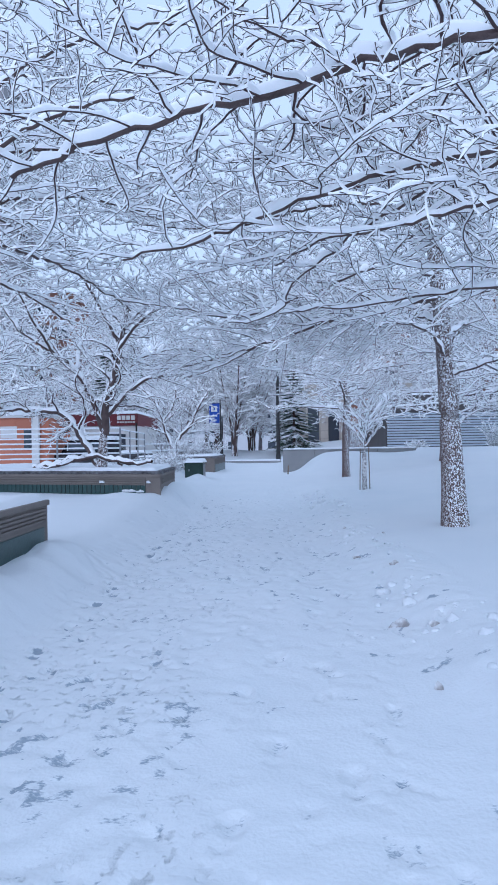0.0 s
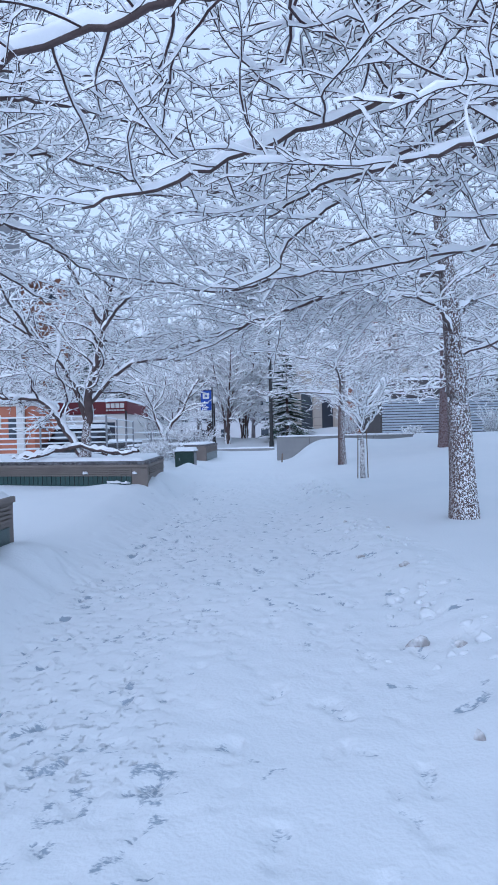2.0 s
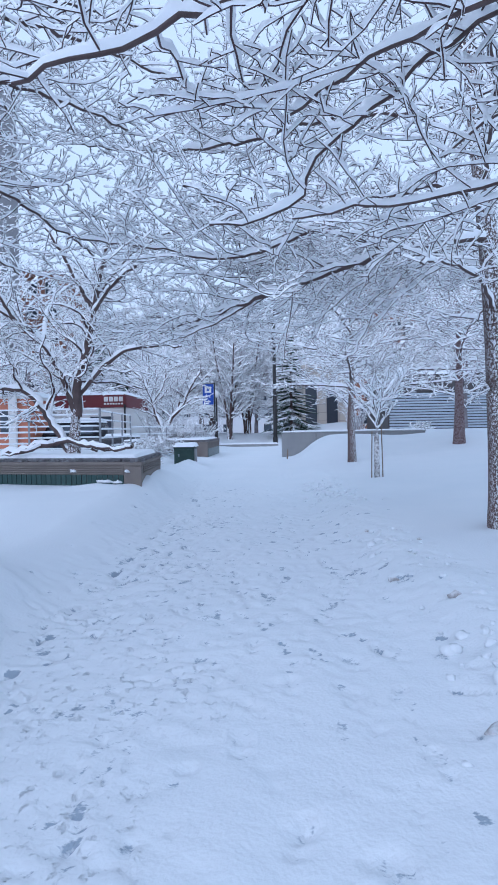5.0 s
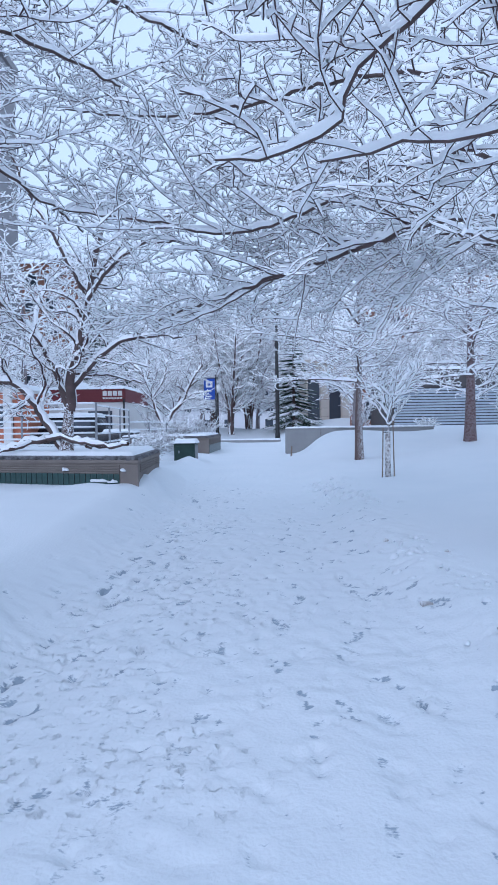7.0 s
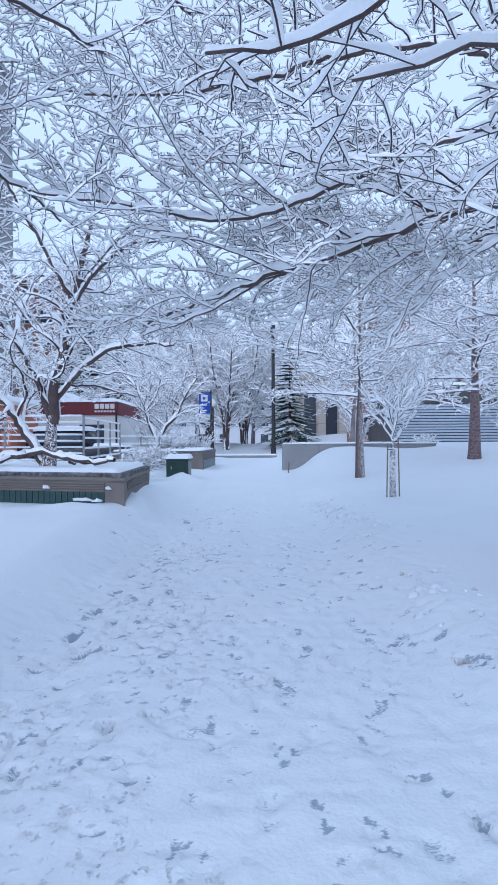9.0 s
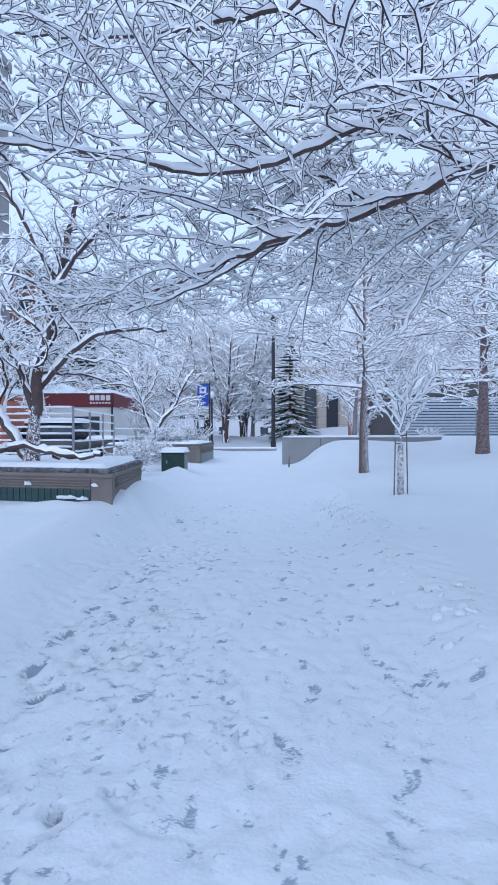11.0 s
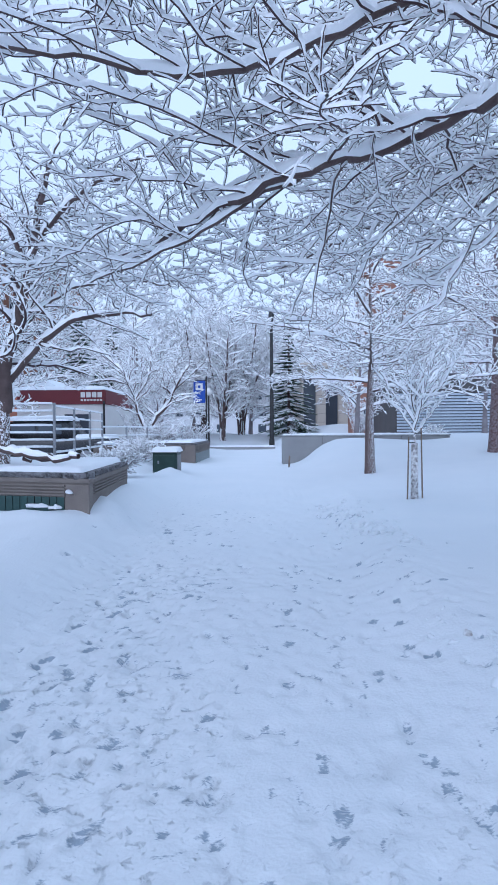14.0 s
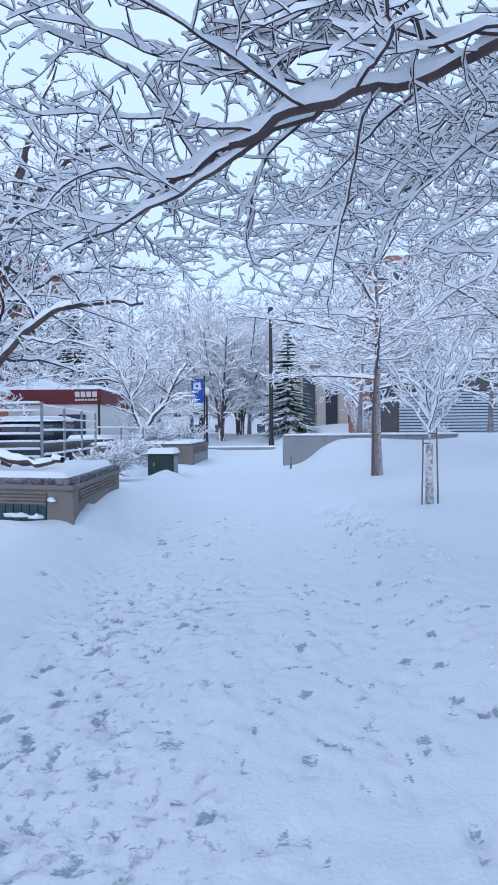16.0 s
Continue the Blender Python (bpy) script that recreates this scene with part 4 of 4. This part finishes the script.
# snow clinging to ledges of the tiled planter
for k, (x, z, s_) in enumerate(((-2.3, 0.66, 0.1), (-2.75, 0.47, 0.3), (-2.5, 0.46, 0.14), (-3.4, 0.66, 0.16))):
    bm = bmesh.new()
    bmesh.ops.create_icosphere(bm, subdivisions=3, radius=1, matrix=Matrix.Diagonal((s_ / 2, 0.04, 0.035, 1)))
    for v in bm.verts:
        v.co += v.co * 0.7 * noise.noise(v.co * 22 + Vector((k, 0, 0)))
        v.co.z = max(v.co.z, -0.02)
    c = part("snow_clump", bm, M_SNOW, None, smooth=True)
    c.location = (x, 14.2 - (x + 2.04) * 0.3 - 0.03, z)
    tagged(c, "clump of snow clinging to the planter ledge", "snow clump", "snow clumps")


def rail_fence(x0, y0, x1, y1, z0, top, bars, label, gap=1.6):
    f = thing("rail_fence", label, "fence", "metal rail fences", (x0, y0, z0), math.degrees(math.atan2(y1 - y0, x1 - x0)))
    L = math.dist((x0, y0), (x1, y1))
    n_ = max(1, round(L / gap))
    h_ = top - z0
    for k in range(n_ + 1):
        part("post", box(L * k / n_ - 0.024, L * k / n_ + 0.024, -0.024, 0.024, 0, h_ + 0.02, 0.006), M_METAL, f)
    for k in range(bars):
        z = h_ - k * (h_ - 0.12) / (bars - 1)
        part("rail", box(0, L, -0.014, 0.014, z - 0.012, z + 0.012, 0.004), M_METAL, f)
        link("rail_snow", snow_slab(0, L, -0.02, 0.02, z + 0.01, 0.04, k + 7, 0.05, 0.02, 0.0), M_SNOW, f, smooth=True)
    return f


rail_fence(-9.6, 19.1, -4.0, 19.1, 0.7, 2.0, 9, "galvanised rail fence with snow on every bar")
rail_fence(-4.0, 19.1, -4.3, 24.5, 0.4, 1.95, 7, "galvanised rail fence running back from the planter")
rail_fence(-4.3, 24.5, -2.6, 30, 0.4, 1.55, 5, "low rail fence beside snowy shrubs")

# ---- utility cabinet ----
cab = thing("utility_cabinet", "dark green utility cabinet with a snow cap", "cabinet", at=(-2.2, 22.9, 0.2))
part("body", box(-0.33, 0.3, -0.42, 0.5, -0.1, 0.66, 0.015), M_BOX, cab)
part("door", box(-0.29, 0.26, -0.435, -0.422, 0.02, 0.6, 0.008), M_BOX, cab)
part("latch", box(-0.2, -0.16, -0.45, -0.435, 0.38, 0.46, 0.006), M_METAL, cab)
part("side_panel", box(0.3, 0.312, -0.36, 0.44, -0.05, 0.6, 0.006), M_CONC2, cab, "frosted grey side panel")
part("lid", box(-0.36, 0.34, -0.46, 0.54, 0.66, 0.7, 0.012), M_BOX, cab)
link("snow_cap", snow_slab(-0.35, 0.33, -0.45, 0.53, 0.7, 0.1, 2, 0.05), M_SNOW, cab, smooth=True)

# ---- concrete wall and stake across the lawn ----
wallr = thing("retaining_wall", "low grey concrete retaining wall with snow on top", "wall", at=(1.05, 27, 0.2))
part("face", box(0.0, 5.5, 0.0, 0.25, -0.3, 1.03, 0.02), M_CONC2, wallr)
part("end", box(0.0, 0.25, 0.25, 0.8, -0.3, 1.03, 0.02), M_CONC2, wallr)
part("coping", box(-0.02, 5.52, -0.025, 0.27, 1.03, 1.07, 0.01), M_CONC2, wallr)
for x in (1.3, 2.6, 3.9):
    part("joint", box(x - 0.008, x + 0.008, -0.003, 0.01, -0.2, 1.02), M_DARK, wallr)
link("snow_cap", snow_slab(0.0, 5.5, 0.0, 0.25, 1.07, 0.05, 3, 0.08), M_SNOW, wallr, smooth=True)
st_ = thing("marker_stake", "short weathered marker stake in the snow", "stake", at=(1.15, 25.4, 0.25))
part("shaft", rod((0, 0, -0.1), (0.03, 0, 0.4), 0.03, 0.025, 6), M_WOOD, st_)

# ---- lamp posts and sign ----
def lamp_post(label, x, y, h_, r, head):
    p = thing("street_lamp", label, "street lamp", at=(x, y, ground_z(x, y)))
    part("base", rod((0, 0, -0.1), (0, 0, 0.5), r * 1.35, r * 1.25, 12), M_BLACK, p)
    part("pole", rod((0, 0, 0.5), (0, 0, h_), r, r * 0.75, 12), M_BLACK, p)
    if head:
        bm = bmesh.new()
        bmesh.ops.create_uvsphere(bm, u_segments=14, v_segments=10, radius=0.24, matrix=Matrix.Translation((0, 0, h_ + 0.22)) @ Matrix.Diagonal((1, 1, 1.25, 1)))
        part("globe", bm, M_WHITE, p, "pale glass globe", True)
        part("collar", rod((0, 0, h_ - 0.04), (0, 0, h_ + 0.04), 0.15, 0.12, 12), M_BLACK, p)
    else:
        part("lantern", rod((0, 0, h_), (0, 0, h_ + 0.5), r * 1.5, r * 1.2, 10), M_BLACK, p)
    return p


lamp_post("tall black lamp post beside the path end", 1.35, 48, 8.5, 0.14, False)
lamp_post("slim black lamp post with pale globe", -3.1, 52, 3.6, 0.08, True)
sg = thing("hanging_sign", "blue rectangular sign with a white square emblem", "sign", at=(-3.25, 46, 0.3))
part("pole", rod((0.42, 0, -0.2), (0.42, 0, 4.5), 0.05, 0.05, 10), M_BLACK, sg)
part("panel", box(-0.38, 0.36, -0.04, 0.04, 2.85, 4.25, 0.02), M_BLUE, sg)
part("emblem", box(-0.24, 0.2, -0.055, -0.04, 3.66, 4.08, 0.01), M_WHITE, sg, "white square emblem")
part("emblem_mark", box(-0.1, 0.06, -0.065, -0.055, 3.79, 3.95, 0.01), M_BLUE, sg)
part("text_bar", box(-0.24, 0.16, -0.05, -0.04, 3.02, 3.08), M_WHITE, sg)
part("top_arm", box(-0.4, 0.45, -0.02, 0.02, 4.25, 4.3), M_BLACK, sg)

# kerb across the end of the path
kerb = thing("kerb", "low stone kerb edge dusted with snow", "kerb", at=(-0.6, 43, ground_z(-0.6, 43)), kind="structure")
part("edge", box(-2.8, 2.0, 0, 0.3, -0.1, 0.16, 0.02), M_CONC2, kerb)
link("snow_cap", snow_slab(-2.8, 2.0, 0.03, 0.3, 0.16, 0.08, 4, 0.1), M_SNOW, kerb, smooth=True)


# ---- buildings ----
def windows(parent, face, rows, w_, h_, mat=None):
    """Recessed panes with frames on a wall: face is 'y' (facing the walker) or 'x'."""
    for (u, z, at_) in rows:
        if face == "y":
            win = part("window", box(u - w_ / 2 - 0.08, u + w_ / 2 + 0.08, at_ - 0.05, at_ + 0.02, z - 0.08, z + h_ + 0.08), M_WHITE, parent)
            part("pane", box(u - w_ / 2, u + w_ / 2, at_ - 0.062, at_ - 0.03, z, z + h_), mat or M_GLASS, win)
        else:
            win = part("window", box(at_ - 0.02, at_ + 0.05, u - w_ / 2 - 0.08, u + w_ / 2 + 0.08, z - 0.08, z + h_ + 0.08), M_WHITE, parent)
            part("pane", box(at_ + 0.03, at_ + 0.062, u - w_ / 2, u + w_ / 2, z, z + h_), mat or M_GLASS, win)


kiosk = thing("orange_site_office", "orange flat-roofed site office with a snow-covered roof", "building", at=(-12.85, 27, 0.2))
part("wall", box(-4.5, 4.05, 0, 3.0, -0.3, 2.55, 0.03), M_ORANGE, kiosk)
part("roof", box(-4.6, 4.12, -0.1, 3.1, 2.55, 2.68, 0.02), M_WHITE, kiosk)
link("roof_snow", snow_slab(-4.6, 4.12, -0.1, 3.1, 2.68, 0.2, 8, 0.12), M_SNOW, kiosk, smooth=True)
for x in (-3.4, -2.2, -1.0, 0.2, 1.4, 2.6):
    part("seam", box(x - 0.03, x + 0.03, -0.02, 0.0, -0.2, 2.5), M_ORANGE, kiosk)
part("sign_panel", box(2.0, 2.7, -0.03, 0.0, 1.7, 2.2, 0.01), M_WHITE, kiosk, "small white notice panel")
part("window", box(3.0, 3.7, -0.05, 0.0, 1.2, 2.1, 0.02), M_GLASS, kiosk)
part("corner_post", box(3.4, 3.7, -0.25, -0.08, 0, 2.95, 0.02), M_WHITE, kiosk, "tall white panel")

mod = thing("modular_office", "white modular office with a maroon fascia and snowy roof", "building", at=(-9.4, 35, 0.2))
part("wall", box(-3.2, 2.7, 0, 6.5, -0.3, 2.5, 0.02), M_WHITE, mod)
part("fascia", box(-3.3, 2.76, -0.08, 0.0, 2.45, 3.12, 0.02), M_MAROON, mod)
part("side_fascia", box(2.7, 2.78, 0.0, 6.5, 2.45, 3.12, 0.02), M_MAROON, mod)
part("roof", box(-3.3, 2.7, 0.0, 6.5, 2.5, 3.08), M_WHITE, mod)
link("roof_snow", snow_slab(-3.3, 2.78, -0.08, 6.5, 3.12, 0.16, 9, 0.15), M_SNOW, mod, smooth=True)
part("downpipe", rod((2.72, -0.1, 0), (2.72, -0.1, 2.6), 0.05, 0.05, 8), M_BLACK, mod)
for k in range(4):
    x = 1.66 + 0.255 * k
    part("letter_block", box(x, x + 0.205, -0.1, -0.08, 2.76, 3.0, 0.01), M_WHITE, mod, "white block mark")
for k in range(7):
    part("text_bar", box(1.66 + 0.146 * k, 1.76 + 0.146 * k, -0.1, -0.08, 2.6, 2.68), M_WHITE, mod)
part("door", box(-0.6, 0.4, -0.04, 0.0, 0.1, 2.1, 0.01), M_WHITE, mod)
part("window", box(0.9, 2.1, -0.04, 0.0, 1.1, 2.0, 0.01), M_GLASS, mod)
bm = bmesh.new()
for v in ((-2.2, 1.0, 3.2), (0.6, 1.0, 3.2), (0.6, 5, 3.2), (-2.2, 5, 3.2), (-0.8, 1.0, 3.85), (-0.8, 5, 3.85)):
    bm.verts.new(v)
bm.verts.ensure_lookup_table()
for f in ((0, 1, 4), (1, 2, 5, 4), (2, 3, 5), (3, 0, 4, 5)):
    bm.faces.new([bm.verts[i] for i in f])
part("gable", bm, M_SNOW, mod, "small snow-covered gable behind the roof edge")

garage = thing("corrugated_garage", "garage with blue-grey horizontal corrugated steel cladding", "building", at=(12.6, 44, 0.9))
part("wall", box(-4.0, 5.5, 0.05, 8, -1, 3.3), M_DARK, garage)
part("parapet", box(-4.1, 5.6, -0.05, 8, 2.75, 3.9, 0.03), M_DARK, garage)
for k in range(15):
    z = 0.02 + 0.18 * k
    part("slat", box(-3.9, 5.4, -0.07, 0.06, z, z + 0.125, 0.03), M_SLAT, garage)
link("roof_snow", snow_slab(-4.1, 5.6, -0.05, 8, 3.9, 0.2, 3, 0.25), M_SNOW, garage, smooth=True)

hall = thing("stone_hall", "beige stone hall with dark window bays", "building", at=(6.0, 64, 0.6))
part("wall", box(-1.4, 9, 0, 12, -1, 6.5), M_BEIGE, hall)
for k in range(5):
    x = -0.7 + 2.0 * k
    part("bay_window", box(x - 0.55, x + 0.55, -0.05, 0.02, 0.3, 5.5), M_GLASS, hall)
    part("pilaster", box(x + 0.65, x + 1.45, -0.35, 0.0, -0.5, 6.3, 0.04), M_BEIGE, hall)
    for j in range(6):
        part("joint", box(x + 0.64, x + 1.46, -0.356, -0.345, 0.8 * j + 0.7, 0.8 * j + 0.72), M_CONC, hall)
part("cornice", box(-1.6, 9.2, -0.5, 12, 6.5, 6.9, 0.05), M_BEIGE, hall)
lowb = thing("brick_annex", "low red brick annex with snowy steps", "building", at=(9.2, 52, 0.7))
part("wall", box(-1.6, 2.0, 0, 4, -1, 4.5), M_BRICK, lowb)
windows(lowb, "y", [(-0.8, 1.0, 0.0), (0.2, 1.0, 0.0), (1.2, 1.0, 0.0)], 0.6, 1.6)
link("roof_snow", snow_slab(-1.6, 2.0, 0, 4, 4.5, 0.2, 3, 0.2), M_SNOW, lowb, smooth=True)


def block(label, x0, x1, y0, y1, h_, mat, floors, bays, w_, win_h, balcony=False):
    t = thing("apartment_building", label, "building", at=((x0 + x1) / 2, y0, 0))
    hw = (x1 - x0) / 2
    part("wall", box(-hw, hw, 0, y1 - y0, -1, h_), mat, t)
    part("roof", box(-hw - 0.3, hw + 0.3, -0.3, y1 - y0 + 0.3, h_, h_ + 0.7, 0.05), mat, t)
    link("roof_snow", snow_slab(-hw - 0.3, hw + 0.3, -0.3, y1 - y0 + 0.3, h_ + 0.7, 0.25, 4, 0.6), M_SNOW, t, smooth=True)
    fh = h_ / floors
    rows = [(-hw + (2 * hw) * (i + 0.5) / bays, fh * j + fh * 0.3, 0.0) for i in range(bays) for j in range(floors)]
    windows(t, "y", rows, w_, win_h)
    if balcony:
        for j in range(1, floors):
            b_ = part("balcony", box(hw - 3.2, hw + 0.9, -1.3, 0.0, fh * j - 0.15, fh * j, 0.03), mat, t)
            part("parapet", box(hw - 3.2, hw + 0.9, -1.3, -1.2, fh * j, fh * j + 1.0, 0.02), mat, b_)
            part("snow", box(hw - 3.2, hw + 0.9, -1.32, -1.18, fh * j + 1.0, fh * j + 1.1, 0.03), M_SNOW, b_)
    return t


block("tall grey apartment tower with projecting balconies", -44, -23.5, 58, 66, 36, M_GREYWALL, 12, 6, 1.6, 1.5, True)
block("brown brick apartment building with pale window frames", -40, -23, 78, 92, 20, M_BRICK, 7, 7, 1.4, 1.5)
# added backdrop block; its pale colour stands in for distant haze
block("pale backdrop block standing in for haze at the street end", -34, 34, 135, 147, 13, M_HAZE, 4, 16, 1.6, 1.6)
block("orange brick apartment tower beyond the trees", 14, 19, 78, 92, 20, M_BRICK, 7, 3, 1.4, 1.5)
block("red brick apartment building beside the garage", 24, 40, 62, 80, 16, M_BRICK, 5, 6, 1.4, 1.5)


# ---- spruces ----
def spruce(label, x, y, h_, r, seed):
    t = thing("spruce_tree", label, "tree", "spruces", (x, y, ground_z(x, y)))
    rnd = random.Random(seed)
    part("trunk", rod((0, 0, -0.2), (0, 0, h_ * 0.95), 0.16, 0.03, 8), M_LIMB, t)
    nv, nf, sv, sf = [], [], [], []

    def blade(a, b_, half, drop, vs, fs, lift):
        i = len(vs)
        d = (b_ - a).normalized()
        s_ = d.cross(Vector((0, 0, 1))).normalized() * half
        m = (a + b_) / 2 + Vector((0, 0, lift))
        vs.extend([a + Vector((0, 0, lift)), m + s_ - Vector((0, 0, drop)), b_ + Vector((0, 0, lift - drop * 0.5)), m - s_ - Vector((0, 0, drop))])
        fs.append((i, i + 1, i + 2, i + 3))

    layers = int(h_ / 0.28)
    for k in range(layers):
        f = k / layers
        z = 0.5 + (h_ - 0.6) * f
        R = r * (1 - f) ** 0.85 + 0.1
        for j in range(9):
            a = rnd.uniform(0, 6.283)
            L = R * rnd.uniform(0.7, 1.1)
            out = Vector((math.cos(a), math.sin(a), -0.28 + 0.3 * f))
            base = Vector((0, 0, z))
            for q in range(6):
                p = base + out * L * (0.2 + 0.16 * q)
                for side in (-1, 1, 0):
                    turn = out.copy()
                    turn.rotate(Euler((0, 0, side * 0.7)))
                    e = p + turn * L * 0.26 * rnd.uniform(0.7, 1.2) - Vector((0, 0, 0.05))
                    blade(p, e, 0.07, 0.05, nv, nf, 0)
                    if rnd.random() < 0.55:
                        blade(p, e, 0.07, 0.04, sv, sf, 0.035)
    me = bpy.data.meshes.new("needles")
    me.from_pydata(nv, [], nf)
    link("needles", me, M_NEEDLE, t)
    me = bpy.data.meshes.new("snow")
    me.from_pydata(sv, [], sf)
    link("snow", me, M_SNOW, t, "patches of snow on the boughs")
    return t


spruce("dark green spruce tree patched with snow", 3.0, 57, 8.5, 2.1, 1)
spruce("dark spruce tree behind the modular office", -9.5, 50, 8.5, 2.2, 2)
spruce("dark spruce tree behind the site offices", -13, 54, 10, 2.6, 3)

# ---- parked vehicle behind the rails ----
car = thing("parked_car", "dark parked car buried in snow behind the rails", "car", at=(-7.0, 28.5, 0.25), rz=0)
bm = box(-2.2, 2.2, -0.88, 0.88, 0.35, 0.95, 0.12)
part("body", bm, M_CARPAINT, car, smooth=True)
bm = bmesh.new()
made = bmesh.ops.create_cube(bm, size=1, matrix=Matrix.Translation((-0.25, 0, 1.25)) @ Matrix.Diagonal((2.7, 1.6, 0.66, 1)))
for v in bm.verts:
    if v.co.z > 1.3:
        v.co.x = -0.25 + (v.co.x + 0.25) * 0.72
        v.co.y *= 0.86
bmesh.ops.bevel(bm, geom=list(bm.edges), offset=0.08, segments=2, affect="EDGES")
part("cabin", bm, M_CARPAINT, car, smooth=True)
for x0, x1 in ((-1.2, -0.35), (-0.25, 0.55)):
    part("side_window", box(x0, x1, -0.79, -0.7, 1.08, 1.42, 0.03), M_GLASS, car)
link("roof_snow", snow_slab(-1.25, 0.75, -0.68, 0.68, 1.56, 0.16, 3, 0.08), M_SNOW, car, smooth=True)
link("bonnet_snow", snow_slab(1.0, 2.15, -0.8, 0.8, 0.94, 0.13, 4, 0.08), M_SNOW, car, smooth=True)
for x in (-1.4, 1.4):
    for y in (-0.82, 0.82):
        wh = part("wheel", rod((x, y - 0.1, 0.33), (x, y + 0.1, 0.33), 0.33, 0.33, 18), M_RUBBER, car)
        part("rim", rod((x, y - 0.115, 0.33), (x, y + 0.115, 0.33), 0.2, 0.2, 14), M_METAL, wh)


# ---- shrubs ----
def shrub(label, x, y, z, size, height, seed, count=26, frost=True):
    w = Wood(seed)
    t = thing("shrub", label, "shrub", "snowy shrubs", (x, y, z))
    spec = dict(ELM, counts=(6.0, 6.0, 8.0), long=(0.6, 0.3, 0.15), short=(0.2, 0.1, 0.05), tip=0.006, seg=(0.2, 0.16, 0.12, 0.1), wander=0.2)
    for k in range(count):
        a, s_ = w.rng.uniform(0, 6.283), w.rng.uniform(0.15, 1) * size
        c, q = math.cos(a), math.sin(a)
        pts = smooth_line([(0.2 * s_ * c, 0.2 * s_ * q, 0), (0.6 * s_ * c, 0.6 * s_ * q, height * 0.6), (s_ * c, s_ * q, height * w.rng.uniform(0.6, 1.1))], 0.15, w.rng, 0.03)
        w.strand(pts, 0.014, 0.006, 0)
        w.shoots(pts, 1.0, 0.012, 0, 2, spec)
    tagged(link("stem_mass", mesh_from("stem_mass", *w.tubes(lambda k: True, 3)), M_FROST if frost else M_SCRUB, t, smooth=True), kind="stuff")
    link("snow", mesh_from("snow", *w.snow(lambda k: True, 0.03, 0.02, seed, 3)), M_TWIG_SNOW, t, smooth=True)


shrub("dense shrub bowed under snow in a planter", -3.3, 28.5, 0.7, 1.3, 0.9, 91, 40)
shrub("frosted shrub mass beside the rails", -3.1, 20.6, 0.42, 0.85, 0.45, 92, 40)
shrub("frosted shrub heaped with snow beside the cabinet", -3.2, 24.3, 0.5, 0.8, 0.5, 98, 36)
shrub("frosted shrub bowed against the low planter", -3.7, 26.1, 0.5, 0.9, 0.6, 99, 36)
shrub("tall frosted shrub beside the path", -3.0, 37, 0.3, 1.4, 1.6, 93, 40)
shrub("tall frosted shrub behind the low planter", -5.2, 36.5, 0.3, 1.7, 2.0, 94, 40)
shrub("brown snow-dusted shrub in front of the garage", 9.9, 40.5, 0.75, 0.9, 0.8, 95, 26, False)
shrub("snowy shrub by the slender tree", 6.2, 42, 0.9, 1.4, 2.4, 96, 36)
shrub("low brown shrub at the garage corner", 14.6, 40, 0.8, 1.2, 2.0, 97, 34, False)


# ---- ploughed lumps along the berm ----
def lump(x, y, s_, seed, mat):
    """A crumbled, flat-bottomed chunk of ploughed snow."""
    bm = bmesh.new()
    bmesh.ops.create_icosphere(bm, subdivisions=2, radius=s_)
    for v in bm.verts:
        q = v.co * (1.1 / s_) + Vector((seed * 1.7, seed * 2.3, 0))
        v.co *= 1 + 0.6 * noise.noise(q) + 0.4 * noise.noise(q * 2.6)
        v.co.x *= 1.25
        v.co.z *= 0.7
    # broken faces: cut the ball with a few slanted planes
    rp = random.Random(seed)
    for _ in range(5):
        n_ = Vector((rp.gauss(0, 1), rp.gauss(0, 1), 0.5 * rp.gauss(0, 1))).normalized()
        lim = s_ * rp.uniform(0.45, 0.75)
        for v in bm.verts:
            over = v.co.dot(n_) - lim
            if over > 0:
                v.co -= n_ * over * 0.9
    bmesh.ops.rotate(bm, verts=bm.verts, cent=(0, 0, 0), matrix=Matrix.Rotation(rp.random() * 3.1, 3, "Z") @ Matrix.Rotation(rp.uniform(-0.5, 0.5), 3, "X"))
    ob = part("ice_lump", bm, mat, None, smooth=mat is not M_PIT_SHADED)
    ob.location = (x, y, ground_z(x, y) - s_ * (0.1 if mat is M_PIT_SHADED else 0.25))
    return tagged(ob, "lump of ploughed snow on the berm, hollow shade in its colour" if mat is M_PIT_SHADED else "white lump of ploughed snow on the berm", "snow lump", "ploughed snow lumps")


rl = random.Random(17)
for k in range(150):
    lump(1.5 + rl.gauss(0, 0.2), rl.choice((5.8, 9.6, 15.5)) + rl.gauss(0, 0.8), 0.018 + 0.05 * rl.random() ** 2, k, M_GROUND)
for k in range(60):
    y = rl.uniform(12.8, 17.5)
    lump(1.2 + 0.12 * (17.5 - y) + rl.gauss(0, 0.16), y, 0.035 + 0.06 * rl.random() ** 2, 200 + k, M_GROUND)
# darker lumps, with the shade of hollows painted into their colour
for k, (x, y, s_) in enumerate(((1.22, 5.45, 0.075), (1.42, 5.25, 0.045), (1.54, 7.2, 0.045), (1.25, 8.0, 0.045), (1.16, 4.2, 0.035), (1.4, 10.15, 0.045), (1.85, 9.5, 0.04))):
    lump(x, y, s_, 70 + k, M_PIT_SHADED)
